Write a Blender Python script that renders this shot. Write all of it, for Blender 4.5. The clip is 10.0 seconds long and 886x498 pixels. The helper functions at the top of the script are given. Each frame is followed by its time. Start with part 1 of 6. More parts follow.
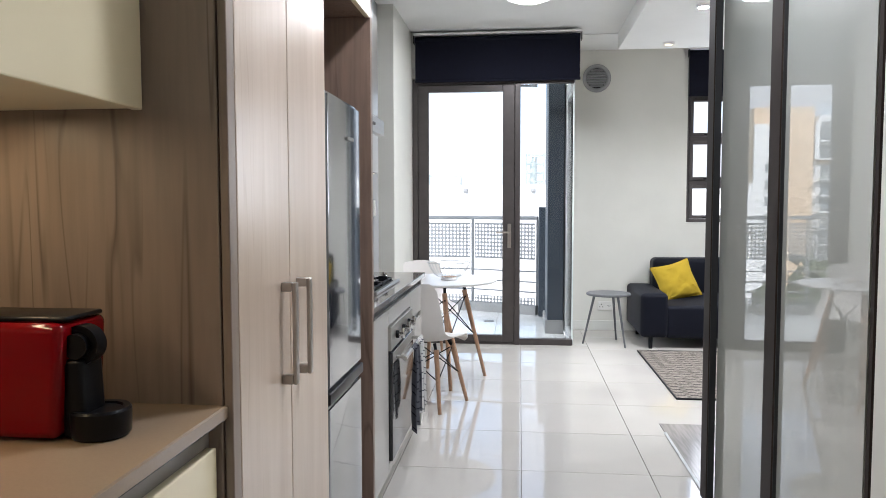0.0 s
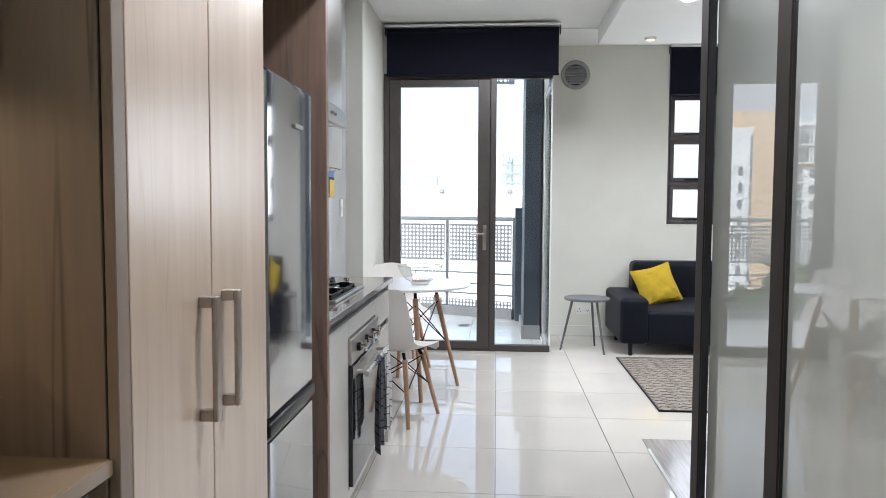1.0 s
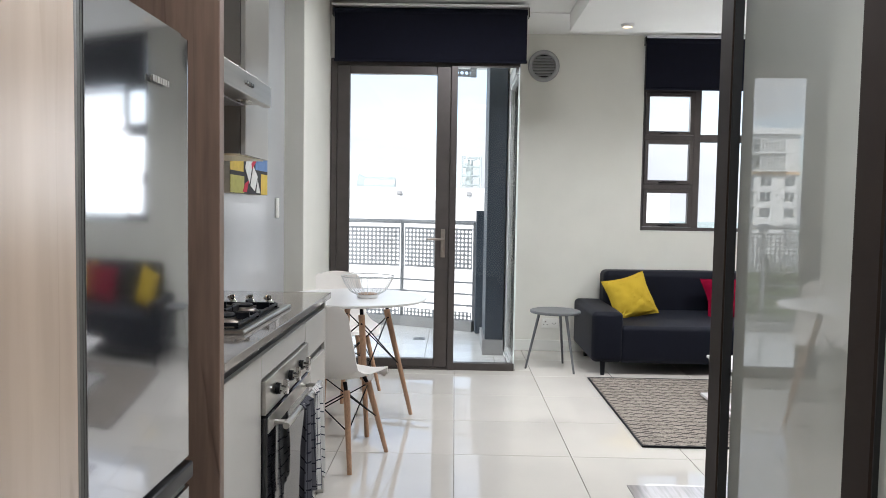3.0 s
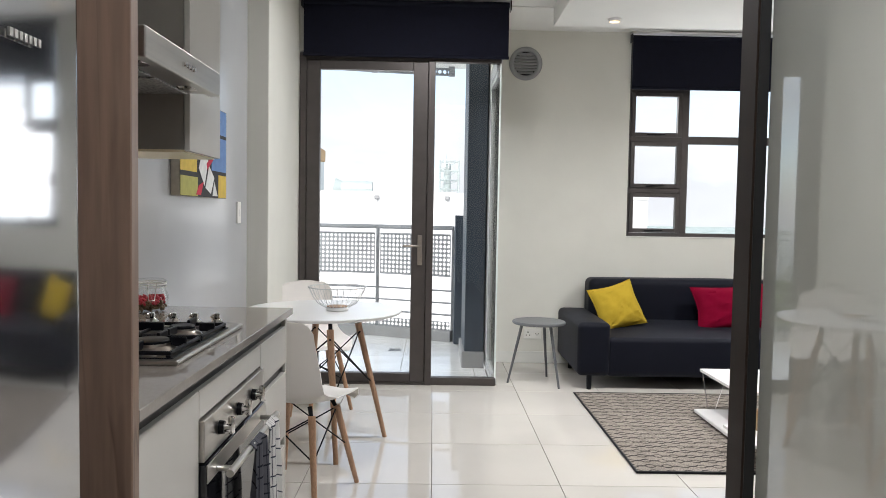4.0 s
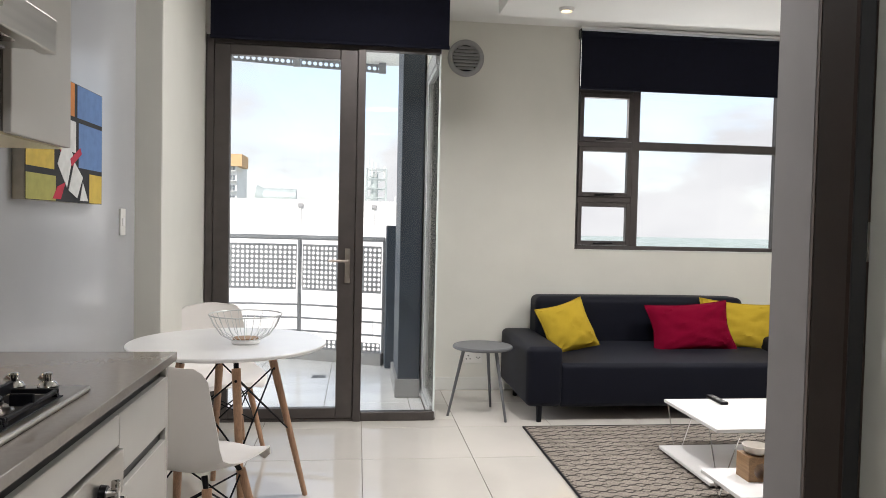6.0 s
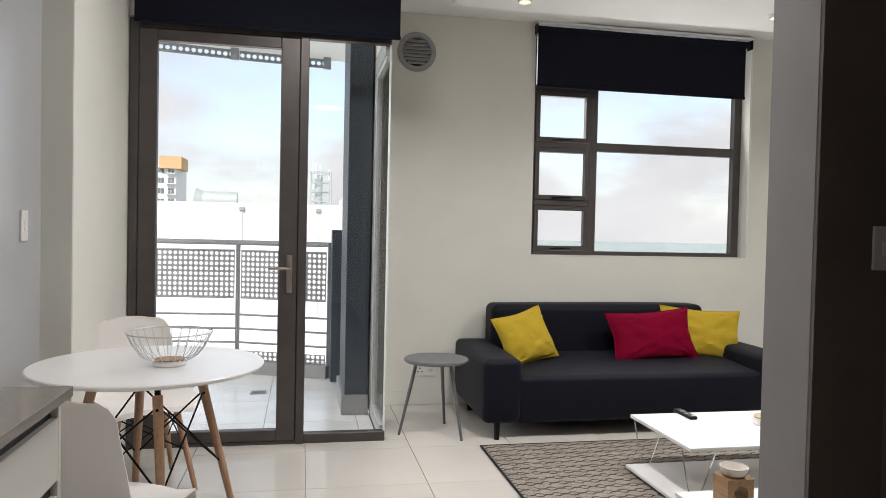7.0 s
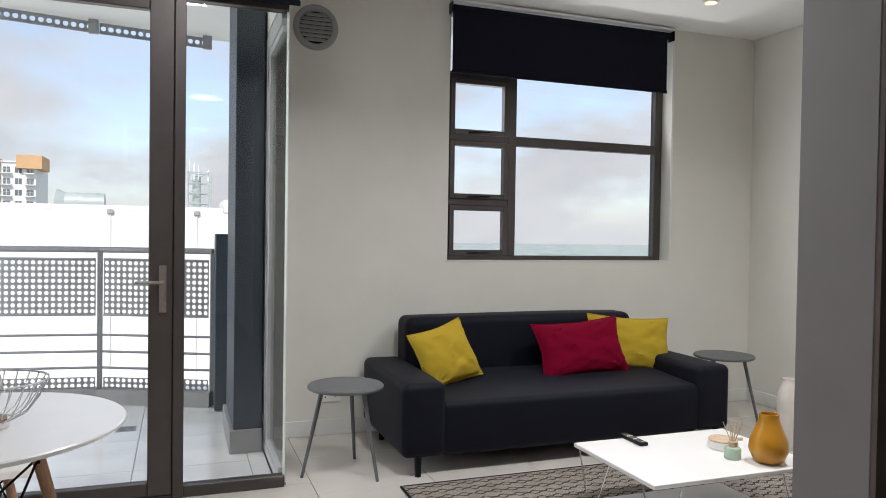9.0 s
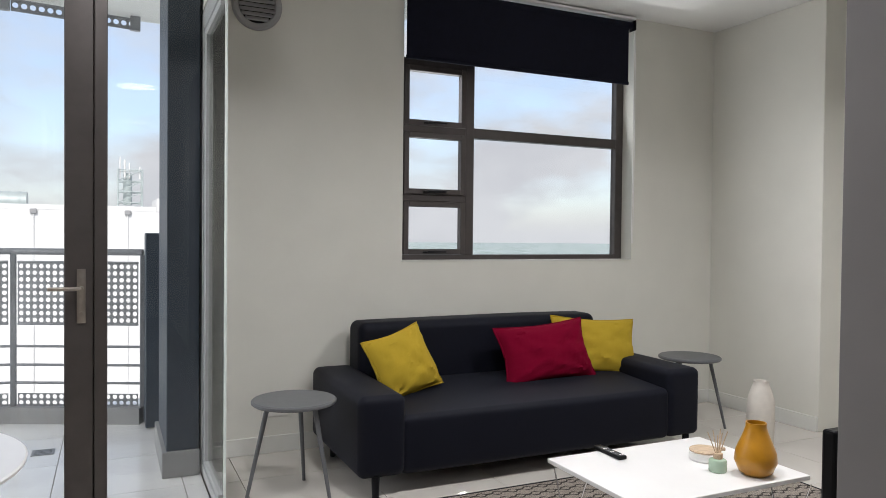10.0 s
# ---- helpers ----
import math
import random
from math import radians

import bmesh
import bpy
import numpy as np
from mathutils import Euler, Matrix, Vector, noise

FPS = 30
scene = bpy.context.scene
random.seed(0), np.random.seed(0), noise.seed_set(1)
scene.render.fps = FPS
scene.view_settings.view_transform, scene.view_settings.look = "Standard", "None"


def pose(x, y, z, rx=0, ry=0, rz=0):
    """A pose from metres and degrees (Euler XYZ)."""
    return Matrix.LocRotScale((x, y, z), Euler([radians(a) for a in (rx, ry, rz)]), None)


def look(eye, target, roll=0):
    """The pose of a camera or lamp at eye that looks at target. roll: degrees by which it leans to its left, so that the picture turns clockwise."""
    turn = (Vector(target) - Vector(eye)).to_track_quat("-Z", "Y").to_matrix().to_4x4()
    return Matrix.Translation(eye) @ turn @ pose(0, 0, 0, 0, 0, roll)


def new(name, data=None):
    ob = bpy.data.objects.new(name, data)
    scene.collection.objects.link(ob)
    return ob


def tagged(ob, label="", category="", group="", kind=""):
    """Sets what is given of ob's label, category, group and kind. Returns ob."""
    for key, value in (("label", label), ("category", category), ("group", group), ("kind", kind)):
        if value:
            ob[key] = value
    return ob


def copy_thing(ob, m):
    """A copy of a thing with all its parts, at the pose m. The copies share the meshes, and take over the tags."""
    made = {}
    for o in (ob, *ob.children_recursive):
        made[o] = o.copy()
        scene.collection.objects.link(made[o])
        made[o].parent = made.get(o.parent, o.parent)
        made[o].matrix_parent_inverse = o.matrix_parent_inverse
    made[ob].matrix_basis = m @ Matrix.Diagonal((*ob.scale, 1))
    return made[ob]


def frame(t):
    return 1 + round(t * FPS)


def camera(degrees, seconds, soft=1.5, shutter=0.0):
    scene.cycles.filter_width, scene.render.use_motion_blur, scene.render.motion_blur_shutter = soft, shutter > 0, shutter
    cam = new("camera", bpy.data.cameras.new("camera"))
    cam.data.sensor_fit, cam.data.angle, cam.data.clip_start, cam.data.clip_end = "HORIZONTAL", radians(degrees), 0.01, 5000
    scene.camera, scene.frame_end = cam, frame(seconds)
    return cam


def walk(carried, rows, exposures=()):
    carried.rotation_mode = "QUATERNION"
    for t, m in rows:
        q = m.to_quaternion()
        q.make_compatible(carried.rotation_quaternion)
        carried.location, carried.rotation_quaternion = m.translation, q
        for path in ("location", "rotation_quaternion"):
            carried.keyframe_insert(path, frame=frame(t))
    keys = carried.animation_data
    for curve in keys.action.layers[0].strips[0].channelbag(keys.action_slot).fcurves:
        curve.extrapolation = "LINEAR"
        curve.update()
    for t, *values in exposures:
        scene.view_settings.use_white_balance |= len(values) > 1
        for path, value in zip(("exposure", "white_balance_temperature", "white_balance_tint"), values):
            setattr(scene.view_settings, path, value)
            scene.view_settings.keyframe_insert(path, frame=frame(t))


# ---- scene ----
cam = camera(63.4, 10.0, soft=0.9)
METRES, EYE, TILT, LEAN, TURN = 3.34, 1.295, 0.0, 0.0, 6.1
ROWS = [
    (0.0, 0.0, 0.0, 0.0, -0.01, -3.44, 0.09),
    (0.5, 0.0068, 0.0445, -0.0006, -0.95, -3.43, -0.11),
    (1.0, 0.0123, 0.0894, -0.0016, -1.85, -3.38, -0.27),
    (1.5, 0.0168, 0.137, -0.0025, -2.69, -3.36, -0.52),
    (2.0, 0.0217, 0.1895, -0.0032, -3.52, -3.3, -0.68),
    (2.5, 0.0247, 0.2397, -0.0033, -4.34, -3.26, -0.86),
    (4.0, 0.0422, 0.3929, -0.0028, -6.9, -2.75, -0.98),
    (4.5, 0.045, 0.4432, -0.0018, -7.97, -2.56, -1.01),
    (5.0, 0.0467, 0.4936, 0.0, -9.3, -2.36, -1.07),
    (5.5, 0.0499, 0.5425, -0.0001, -10.9, -2.13, -1.17),
    (7.0, 0.0684, 0.6934, -0.0002, -17.15, -1.48, -1.24),
    (7.5, 0.0721, 0.7439, 0.0003, -19.48, -1.31, -1.2),
    (8.0, 0.0756, 0.7932, 0.0009, -21.77, -1.21, -1.11),
    (8.5, 0.0795, 0.8411, 0.0009, -24.05, -1.13, -1.01),
    (9.0, 0.0891, 0.8909, -0.0004, -26.26, -1.09, -0.85),
    (9.5, 0.1002, 0.9415, -0.0018, -28.56, -1.07, -0.71),
    (10.0, 0.1106, 0.9925, -0.003, -30.97, -1.09, -0.59),
]
walk(cam, [(t, pose(0, 0, EYE, TILT, LEAN, TURN) @ pose(METRES * x, METRES * y, METRES * z, 90 + pitch, roll, yaw)) for t, x, y, z, yaw, pitch, roll in ROWS],
     exposures=[(0.0, 1.05, 5900, 11), (1.0, 0.98, 5900, 10), (2.5, 0.83, 6000, 10), (4.5, 0.73, 6350, 11), (5.5, 0.66, 6450, 12), (7.5, 0.44, 6500, 12), (8.5, 0.31, 6300, 12), (10.0, 0.22, 6250, 12)])

# ---- daylight and lamps ----
world = bpy.data.worlds.new("world")
scene.world = world
world.use_nodes = True
wn, wl = world.node_tree.nodes, world.node_tree.links
wn.clear()
sky = wn.new("ShaderNodeTexSky")
sky.sky_type, sky.sun_disc = "NISHITA", False
sky.dust_density, sky.ozone_density = 1.0, 2.0
sky.sun_elevation, sky.sun_rotation = radians(42), radians(203)
coord = wn.new("ShaderNodeTexCoord")
squash = wn.new("ShaderNodeMapping")
squash.inputs["Scale"].default_value = (1.0, 1.0, 2.4)
squash.inputs["Location"].default_value = (0.35, 0.2, 0.1)
puff = wn.new("ShaderNodeTexNoise")
puff.inputs["Scale"].default_value, puff.inputs["Detail"].default_value = 2.6, 9
puff.inputs["Roughness"].default_value = 0.56
ramp = wn.new("ShaderNodeValToRGB")
ramp.color_ramp.elements[0].color = (0.46, 0.46, 0.46, 1)
ramp.color_ramp.elements[0].position, ramp.color_ramp.elements[1].position = 0.42, 0.58
scale = wn.new("ShaderNodeVectorMath")
scale.operation = "SCALE"
scale.inputs["Scale"].default_value = 0.28
cover = wn.new("ShaderNodeMix")
cover.data_type = "RGBA"
shade = wn.new("ShaderNodeTexNoise")
shade.inputs["Scale"].default_value, shade.inputs["Detail"].default_value = 6.5, 8
tone = wn.new("ShaderNodeValToRGB")
tone.color_ramp.elements[0].position, tone.color_ramp.elements[1].position = 0.36, 0.62
tone.color_ramp.elements[0].color, tone.color_ramp.elements[1].color = (0.79, 0.79, 0.82, 1), (0.90, 0.90, 0.915, 1)
back = wn.new("ShaderNodeBackground")
back.inputs["Strength"].default_value = 1.0
wout = wn.new("ShaderNodeOutputWorld")
wl.new(coord.outputs["Generated"], squash.inputs["Vector"])
wl.new(squash.outputs["Vector"], puff.inputs["Vector"])
wl.new(puff.outputs["Fac"], ramp.inputs["Fac"])
wl.new(sky.outputs["Color"], scale.inputs[0])
wl.new(squash.outputs["Vector"], shade.inputs["Vector"])
wl.new(shade.outputs["Fac"], tone.inputs["Fac"])
wl.new(tone.outputs["Color"], cover.inputs["B"])
axes = wn.new("ShaderNodeSeparateXYZ")
wl.new(coord.outputs["Generated"], axes.inputs[0])
haze = wn.new("ShaderNodeMapRange")
haze.inputs["From Min"].default_value, haze.inputs["From Max"].default_value = 0.0, 0.13
haze.inputs["To Min"].default_value, haze.inputs["To Max"].default_value = 1.0, 0.0
wl.new(axes.outputs["Z"], haze.inputs["Value"])
most = wn.new("ShaderNodeMath")
most.operation = "MAXIMUM"
wl.new(haze.outputs["Result"], most.inputs[1])
wl.new(ramp.outputs["Color"], most.inputs[0])
wl.new(most.outputs[0], cover.inputs["Factor"])
wl.new(scale.outputs["Vector"], cover.inputs["A"])
wl.new(cover.outputs["Result"], back.inputs["Color"])
wl.new(back.outputs["Background"], wout.inputs["Surface"])

sun = new("sun", bpy.data.lights.new("sun", "SUN"))
sun.data.energy, sun.data.angle, sun.data.color = 5.0, radians(0.5), (1.0, 0.95, 0.88)
sun.matrix_world = look((-25, -60, 58), (0, 0, 0))


def lamp(name, kind, loc, power, size, color=(1, 1, 1), target=None, size_y=None):
    ob = new(name, bpy.data.lights.new(name, kind))
    ob.data.energy, ob.data.color = power, color
    if kind == "AREA":
        ob.data.shape = "RECTANGLE" if size_y else "DISK"
        ob.data.size = size
        if size_y:
            ob.data.size_y = size_y
    else:
        ob.data.shadow_soft_size = size
    ob.matrix_world = look(loc, target) if target else pose(*loc)
    return ob


CEIL = 2.89
RAFT = 2.74
SPOTS = [(1.31, 5.43), (1.31, 6.64), (2.98, 5.43), (2.98, 6.53)]
lamp("oyster_bulb", "AREA", (0.065, 5.475, 2.80), 13, 0.34, (1, 0.98, 0.96))
for sx, sy in SPOTS:
    if sy < 6:
        lamp("spot_bulb", "AREA", (sx, sy, RAFT - 0.006), 37 if sx > 2 else 30, 0.07, (1, 0.98, 0.95))
# Unseen fill lamps, added to brighten the entry and the hall.
lamp("entry_fill", "AREA", (0.25, 2.0, CEIL - 0.012), 22, 0.34, (0.96, 0.97, 1))
lamp("hall_fill", "AREA", (0.3, -0.6, CEIL - 0.012), 3, 0.34, (1, 0.96, 0.9))
# Added area lamps that stand in for sky light on balcony and window.
lamp("balcony_sky_fill", "AREA", (-3.0, 7.85, 1.75), 66, 1.5, (1, 0.99, 0.97), (0.1, 7.6, 0.1), 2.1)
lamp("window_sky_fill", "AREA", (2.6, 7.60, 1.78), 11, 1.6, (1, 0.99, 0.97), (2.5, 5.0, 2.5), 1.2)
lamp("nook_strip", "AREA", (-0.98, 0.75, 1.465), 1.5, 0.9, (1, 0.74, 0.42), None, 0.02).rotation_euler = (0, 0, radians(90))
lamp("hood_strip", "AREA", (-1.06, 3.86, 1.470), 0.34, 0.3, (1, 0.72, 0.4), None, 0.02).rotation_euler = (0, 0, radians(90))


# ---- materials ----
def mat(name, color, rough=0.5, metal=0.0, vary=0.06, scale_=6.0, bump=0.0, bscale=60.0, spec=0.5, stretch=(1, 1, 1), color2=None, per_piece=0.0, ior=None, trans=0.0, sheen=0.0, coat=0.0):
    m = bpy.data.materials.new(name)
    m.use_nodes = True
    n, l = m.node_tree.nodes, m.node_tree.links
    p = n["Principled BSDF"]
    p.inputs["Roughness"].default_value = rough
    p.inputs["Metallic"].default_value = metal
    p.inputs["Specular IOR Level"].default_value = spec
    p.inputs["Transmission Weight"].default_value = trans
    p.inputs["Sheen Weight"].default_value = sheen
    p.inputs["Coat Weight"].default_value = coat
    p.inputs["Coat Roughness"].default_value = 0.03
    if ior:
        p.inputs["IOR"].default_value = ior
    tc = n.new("ShaderNodeTexCoord")
    mp = n.new("ShaderNodeMapping")
    mp.inputs["Scale"].default_value = stretch
    l.new(tc.outputs["Object"], mp.inputs["Vector"])
    a = n.new("ShaderNodeTexNoise")
    a.inputs["Scale"].default_value, a.inputs["Detail"].default_value = scale_, 8
    l.new(mp.outputs["Vector"], a.inputs["Vector"])
    r = n.new("ShaderNodeValToRGB")
    c2 = color2 or [c * (1 - vary * 2.5) for c in color]
    r.color_ramp.elements[0].color = (*c2, 1)
    r.color_ramp.elements[1].color = (*color, 1)
    r.color_ramp.elements[0].position, r.color_ramp.elements[1].position = 0.32, 0.62
    l.new(a.outputs["Fac"], r.inputs["Fac"])
    last = r.outputs["Color"]
    if per_piece:
        oi = n.new("ShaderNodeObjectInfo")
        mr = n.new("ShaderNodeMapRange")
        mr.inputs["To Min"].default_value, mr.inputs["To Max"].default_value = 1 - per_piece, 1.0
        l.new(oi.outputs["Random"], mr.inputs["Value"])
        mm = n.new("ShaderNodeVectorMath")
        mm.operation = "SCALE"
        l.new(last, mm.inputs[0])
        l.new(mr.outputs["Result"], mm.inputs["Scale"])
        last = mm.outputs["Vector"]
    l.new(last, p.inputs["Base Color"])
    if bump:
        b = n.new("ShaderNodeTexNoise")
        b.inputs["Scale"].default_value, b.inputs["Detail"].default_value = bscale, 4
        l.new(mp.outputs["Vector"], b.inputs["Vector"])
        bp = n.new("ShaderNodeBump")
        bp.inputs["Strength"].default_value, bp.inputs["Distance"].default_value = bump, 0.002
        l.new(b.outputs["Fac"], bp.inputs["Height"])
        l.new(bp.outputs["Normal"], p.inputs["Normal"])
    return m


def glow(name, color, strength):
    m = bpy.data.materials.new(name)
    m.use_nodes = True
    p = m.node_tree.nodes["Principled BSDF"]
    p.inputs["Base Color"].default_value = (0.8, 0.8, 0.8, 1)
    p.inputs["Emission Color"].default_value = (*color, 1)
    p.inputs["Emission Strength"].default_value = strength
    return m


def wood(name, light, dark, axis, fine=26.0, rough=0.45, pores=0.45, figure=0.0, ior=1.5):
    """Long grain along axis, with dark figure lines and fine pores."""
    m = bpy.data.materials.new(name)
    m.use_nodes = True
    n, l = m.node_tree.nodes, m.node_tree.links
    p = n["Principled BSDF"]
    p.inputs["Roughness"].default_value = rough
    tc = n.new("ShaderNodeTexCoord")
    mp = n.new("ShaderNodeMapping")
    s = [1.0, 1.0, 1.0]
    s[axis] = 0.07
    mp.inputs["Scale"].default_value = s
    l.new(tc.outputs["Object"], mp.inputs["Vector"])
    a = n.new("ShaderNodeTexNoise")
    a.inputs["Scale"].default_value, a.inputs["Detail"].default_value, a.inputs["Distortion"].default_value = fine * 0.35, 6, 0.6
    b = n.new("ShaderNodeTexNoise")
    b.inputs["Scale"].default_value, b.inputs["Detail"].default_value = fine * 5, 5
    l.new(mp.outputs["Vector"], a.inputs["Vector"])
    l.new(mp.outputs["Vector"], b.inputs["Vector"])
    r = n.new("ShaderNodeValToRGB")
    e = r.color_ramp.elements
    e[0].position, e[0].color = 0.30, (*dark, 1)
    e[1].position, e[1].color = 0.46, (*light, 1)
    mid = e.new(0.62)
    mid.color = (*[0.5 * (x + y) for x, y in zip(light, dark)], 1)
    top = e.new(0.66)
    top.color = (*[0.92 * x for x in light], 1)
    l.new(a.outputs["Fac"], r.inputs["Fac"])
    mx = n.new("ShaderNodeMix")
    mx.data_type, mx.blend_type = "RGBA", "MULTIPLY"
    mx.inputs["Factor"].default_value = pores
    l.new(r.outputs["Color"], mx.inputs["A"])
    r2 = n.new("ShaderNodeValToRGB")
    r2.color_ramp.elements[0].position, r2.color_ramp.elements[1].position = 0.35, 0.6
    r2.color_ramp.elements[0].color = (0.45, 0.45, 0.45, 1)
    l.new(b.outputs["Fac"], r2.inputs["Fac"])
    l.new(r2.outputs["Color"], mx.inputs["B"])
    l.new(mx.outputs["Result"], p.inputs["Base Color"])
    p.inputs["IOR"].default_value = ior
    if figure:
        mp2 = n.new("ShaderNodeMapping")
        s2 = [1.0, 1.0, 1.0]
        s2[axis] = 0.045
        mp2.inputs["Scale"].default_value = s2
        l.new(tc.outputs["Object"], mp2.inputs["Vector"])
        wv = n.new("ShaderNodeTexNoise")
        wv.inputs["Scale"].default_value, wv.inputs["Detail"].default_value, wv.inputs["Distortion"].default_value = 11.0, 2, 0.35
        l.new(mp2.outputs["Vector"], wv.inputs["Vector"])
        mul = n.new("ShaderNodeMath")
        mul.operation = "MULTIPLY"
        mul.inputs[1].default_value = 7
        l.new(wv.outputs["Fac"], mul.inputs[0])
        fr_ = n.new("ShaderNodeMath")
        fr_.operation = "FRACT"
        l.new(mul.outputs[0], fr_.inputs[0])
        r3 = n.new("ShaderNodeValToRGB")
        e3 = r3.color_ramp.elements
        e3[0].position, e3[0].color = 0.0, (0.42, 0.38, 0.35, 1)
        e3[1].position, e3[1].color = 0.10, (1, 1, 1, 1)
        far = e3.new(0.93)
        far.color = (1, 1, 1, 1)
        end = e3.new(1.0)
        end.color = (0.42, 0.38, 0.35, 1)
        l.new(fr_.outputs[0], r3.inputs["Fac"])
        m3 = n.new("ShaderNodeMix")
        m3.data_type, m3.blend_type = "RGBA", "MULTIPLY"
        patch = n.new("ShaderNodeTexNoise")
        patch.inputs["Scale"].default_value, patch.inputs["Detail"].default_value = 17.0, 2
        l.new(mp2.outputs["Vector"], patch.inputs["Vector"])
        where = n.new("ShaderNodeMapRange")
        where.inputs["From Min"].default_value, where.inputs["From Max"].default_value = 0.44, 0.60
        where.inputs["To Min"].default_value, where.inputs["To Max"].default_value = 0.0, figure
        l.new(patch.outputs["Fac"], where.inputs["Value"])
        l.new(where.outputs["Result"], m3.inputs["Factor"])
        l.new(mx.outputs["Result"], m3.inputs["A"])
        l.new(r3.outputs["Color"], m3.inputs["B"])
        l.new(m3.outputs["Result"], p.inputs["Base Color"])
    bp = n.new("ShaderNodeBump")
    bp.inputs["Strength"].default_value, bp.inputs["Distance"].default_value = 0.12, 0.001
    l.new(b.outputs["Fac"], bp.inputs["Height"])
    l.new(bp.outputs["Normal"], p.inputs["Normal"])
    return m


def weave(name):
    """Woven rug: staggered diamond rows in two threads."""
    m = mat(name, (0.40, 0.352, 0.305), 0.95, vary=0.08, scale_=9, spec=0.1)
    n, l = m.node_tree.nodes, m.node_tree.links
    p = n["Principled BSDF"]
    tc = n.new("ShaderNodeTexCoord")
    sep = n.new("ShaderNodeSeparateXYZ")
    l.new(tc.outputs["Object"], sep.inputs[0])

    def calc(op, a, b=None):
        q = n.new("ShaderNodeMath")
        q.operation = op
        for k, v in enumerate((a, b)):
            if v is None:
                continue
            if isinstance(v, (int, float)):
                q.inputs[k].default_value = v
            else:
                l.new(v, q.inputs[k])
        return q.outputs[0]
    nz = n.new("ShaderNodeTexNoise")
    nz.inputs["Scale"].default_value, nz.inputs["Detail"].default_value = 22, 6
    l.new(tc.outputs["Object"], nz.inputs["Vector"])
    sp = n.new("ShaderNodeTexNoise")
    sp.inputs["Scale"].default_value, sp.inputs["Detail"].default_value = 190, 3
    l.new(tc.outputs["Object"], sp.inputs["Vector"])
    wob = calc("MULTIPLY", nz.outputs["Fac"], 0.005)
    tri = calc("PINGPONG", calc("ADD", sep.outputs[0], wob), 0.044)
    zig = calc("MAXIMUM", calc("MINIMUM", calc("SUBTRACT", tri, 0.011), 0.022), 0.0)
    row = calc("ADD", sep.outputs[1], calc("MULTIPLY", wob, 0.5))
    upper = calc("LESS_THAN", calc("FRACT", calc("MULTIPLY", calc("ADD", row, zig), 1 / 0.078)), 0.15)
    lower = calc("LESS_THAN", calc("FRACT", calc("ADD", calc("MULTIPLY", calc("SUBTRACT", row, zig), 1 / 0.078), 0.5)), 0.15)
    line = calc("MULTIPLY", calc("MAXIMUM", upper, lower), calc("GREATER_THAN", nz.outputs["Fac"], 0.36))
    fine = calc("FRACT", calc("MULTIPLY", calc("SUBTRACT", sep.outputs[1], zig), 1 / 0.011))
    fine2 = calc("FRACT", calc("MULTIPLY", calc("ADD", sep.outputs[0], calc("MULTIPLY", sep.outputs[1], 0.7)), 1 / 0.017))
    hatch = calc("MULTIPLY", calc("LESS_THAN", fine, 0.4), calc("LESS_THAN", fine2, 0.62))
    speck = calc("GREATER_THAN", sp.outputs["Fac"], 0.53)
    dark = calc("MAXIMUM", line, calc("MULTIPLY", calc("MAXIMUM", calc("MULTIPLY", hatch, 0.8), speck), 0.62))
    mx = n.new("ShaderNodeMix")
    mx.data_type = "RGBA"
    l.new(p.inputs["Base Color"].links[0].from_socket, mx.inputs["A"])
    mx.inputs["B"].default_value = (0.022, 0.019, 0.018, 1)
    l.new(calc("MULTIPLY", dark, 0.92), mx.inputs["Factor"])
    l.new(mx.outputs["Result"], p.inputs["Base Color"])
    bp = n.new("ShaderNodeBump")
    bp.inputs["Strength"].default_value, bp.inputs["Distance"].default_value = 0.7, 0.004
    l.new(calc("SUBTRACT", 1.0, dark), bp.inputs["Height"])
    l.new(bp.outputs["Normal"], p.inputs["Normal"])
    return m


def checked(name, ground, line, w0, w1):
    """Tea towel cloth with a window-pane check."""
    m = mat(name, ground, 0.95, vary=0.05, scale_=30, spec=0.1, bump=0.2, bscale=900)
    n, l = m.node_tree.nodes, m.node_tree.links
    p = n["Principled BSDF"]
    tc = n.new("ShaderNodeTexCoord")
    sep = n.new("ShaderNodeSeparateXYZ")
    l.new(tc.outputs["UV"], sep.inputs[0])
    masks = []
    for k, width in ((0, w0), (1, w1)):
        f = n.new("ShaderNodeMath")
        f.operation = "FRACT"
        l.new(sep.outputs[k], f.inputs[0])
        fold = n.new("ShaderNodeMath")
        fold.operation = "PINGPONG"
        fold.inputs[1].default_value = 0.2
        l.new(f.outputs[0], fold.inputs[0])
        near = n.new("ShaderNodeMath")
        near.operation = "LESS_THAN"
        near.inputs[1].default_value = 0.4
        l.new(f.outputs[0], near.inputs[0])
        g = n.new("ShaderNodeMath")
        g.operation = "LESS_THAN"
        g.inputs[1].default_value = width
        l.new(fold.outputs[0], g.inputs[0])
        both = n.new("ShaderNodeMath")
        both.operation = "MULTIPLY"
        l.new(g.outputs[0], both.inputs[0])
        l.new(near.outputs[0], both.inputs[1])
        masks.append(both)
    q = n.new("ShaderNodeMath")
    q.operation = "MAXIMUM"
    l.new(masks[0].outputs[0], q.inputs[0])
    l.new(masks[1].outputs[0], q.inputs[1])
    mx = n.new("ShaderNodeMix")
    mx.data_type = "RGBA"
    l.new(p.inputs["Base Color"].links[0].from_socket, mx.inputs["A"])
    mx.inputs["B"].default_value = (*line, 1)
    l.new(q.outputs[0], mx.inputs["Factor"])
    l.new(mx.outputs["Result"], p.inputs["Base Color"])
    return m


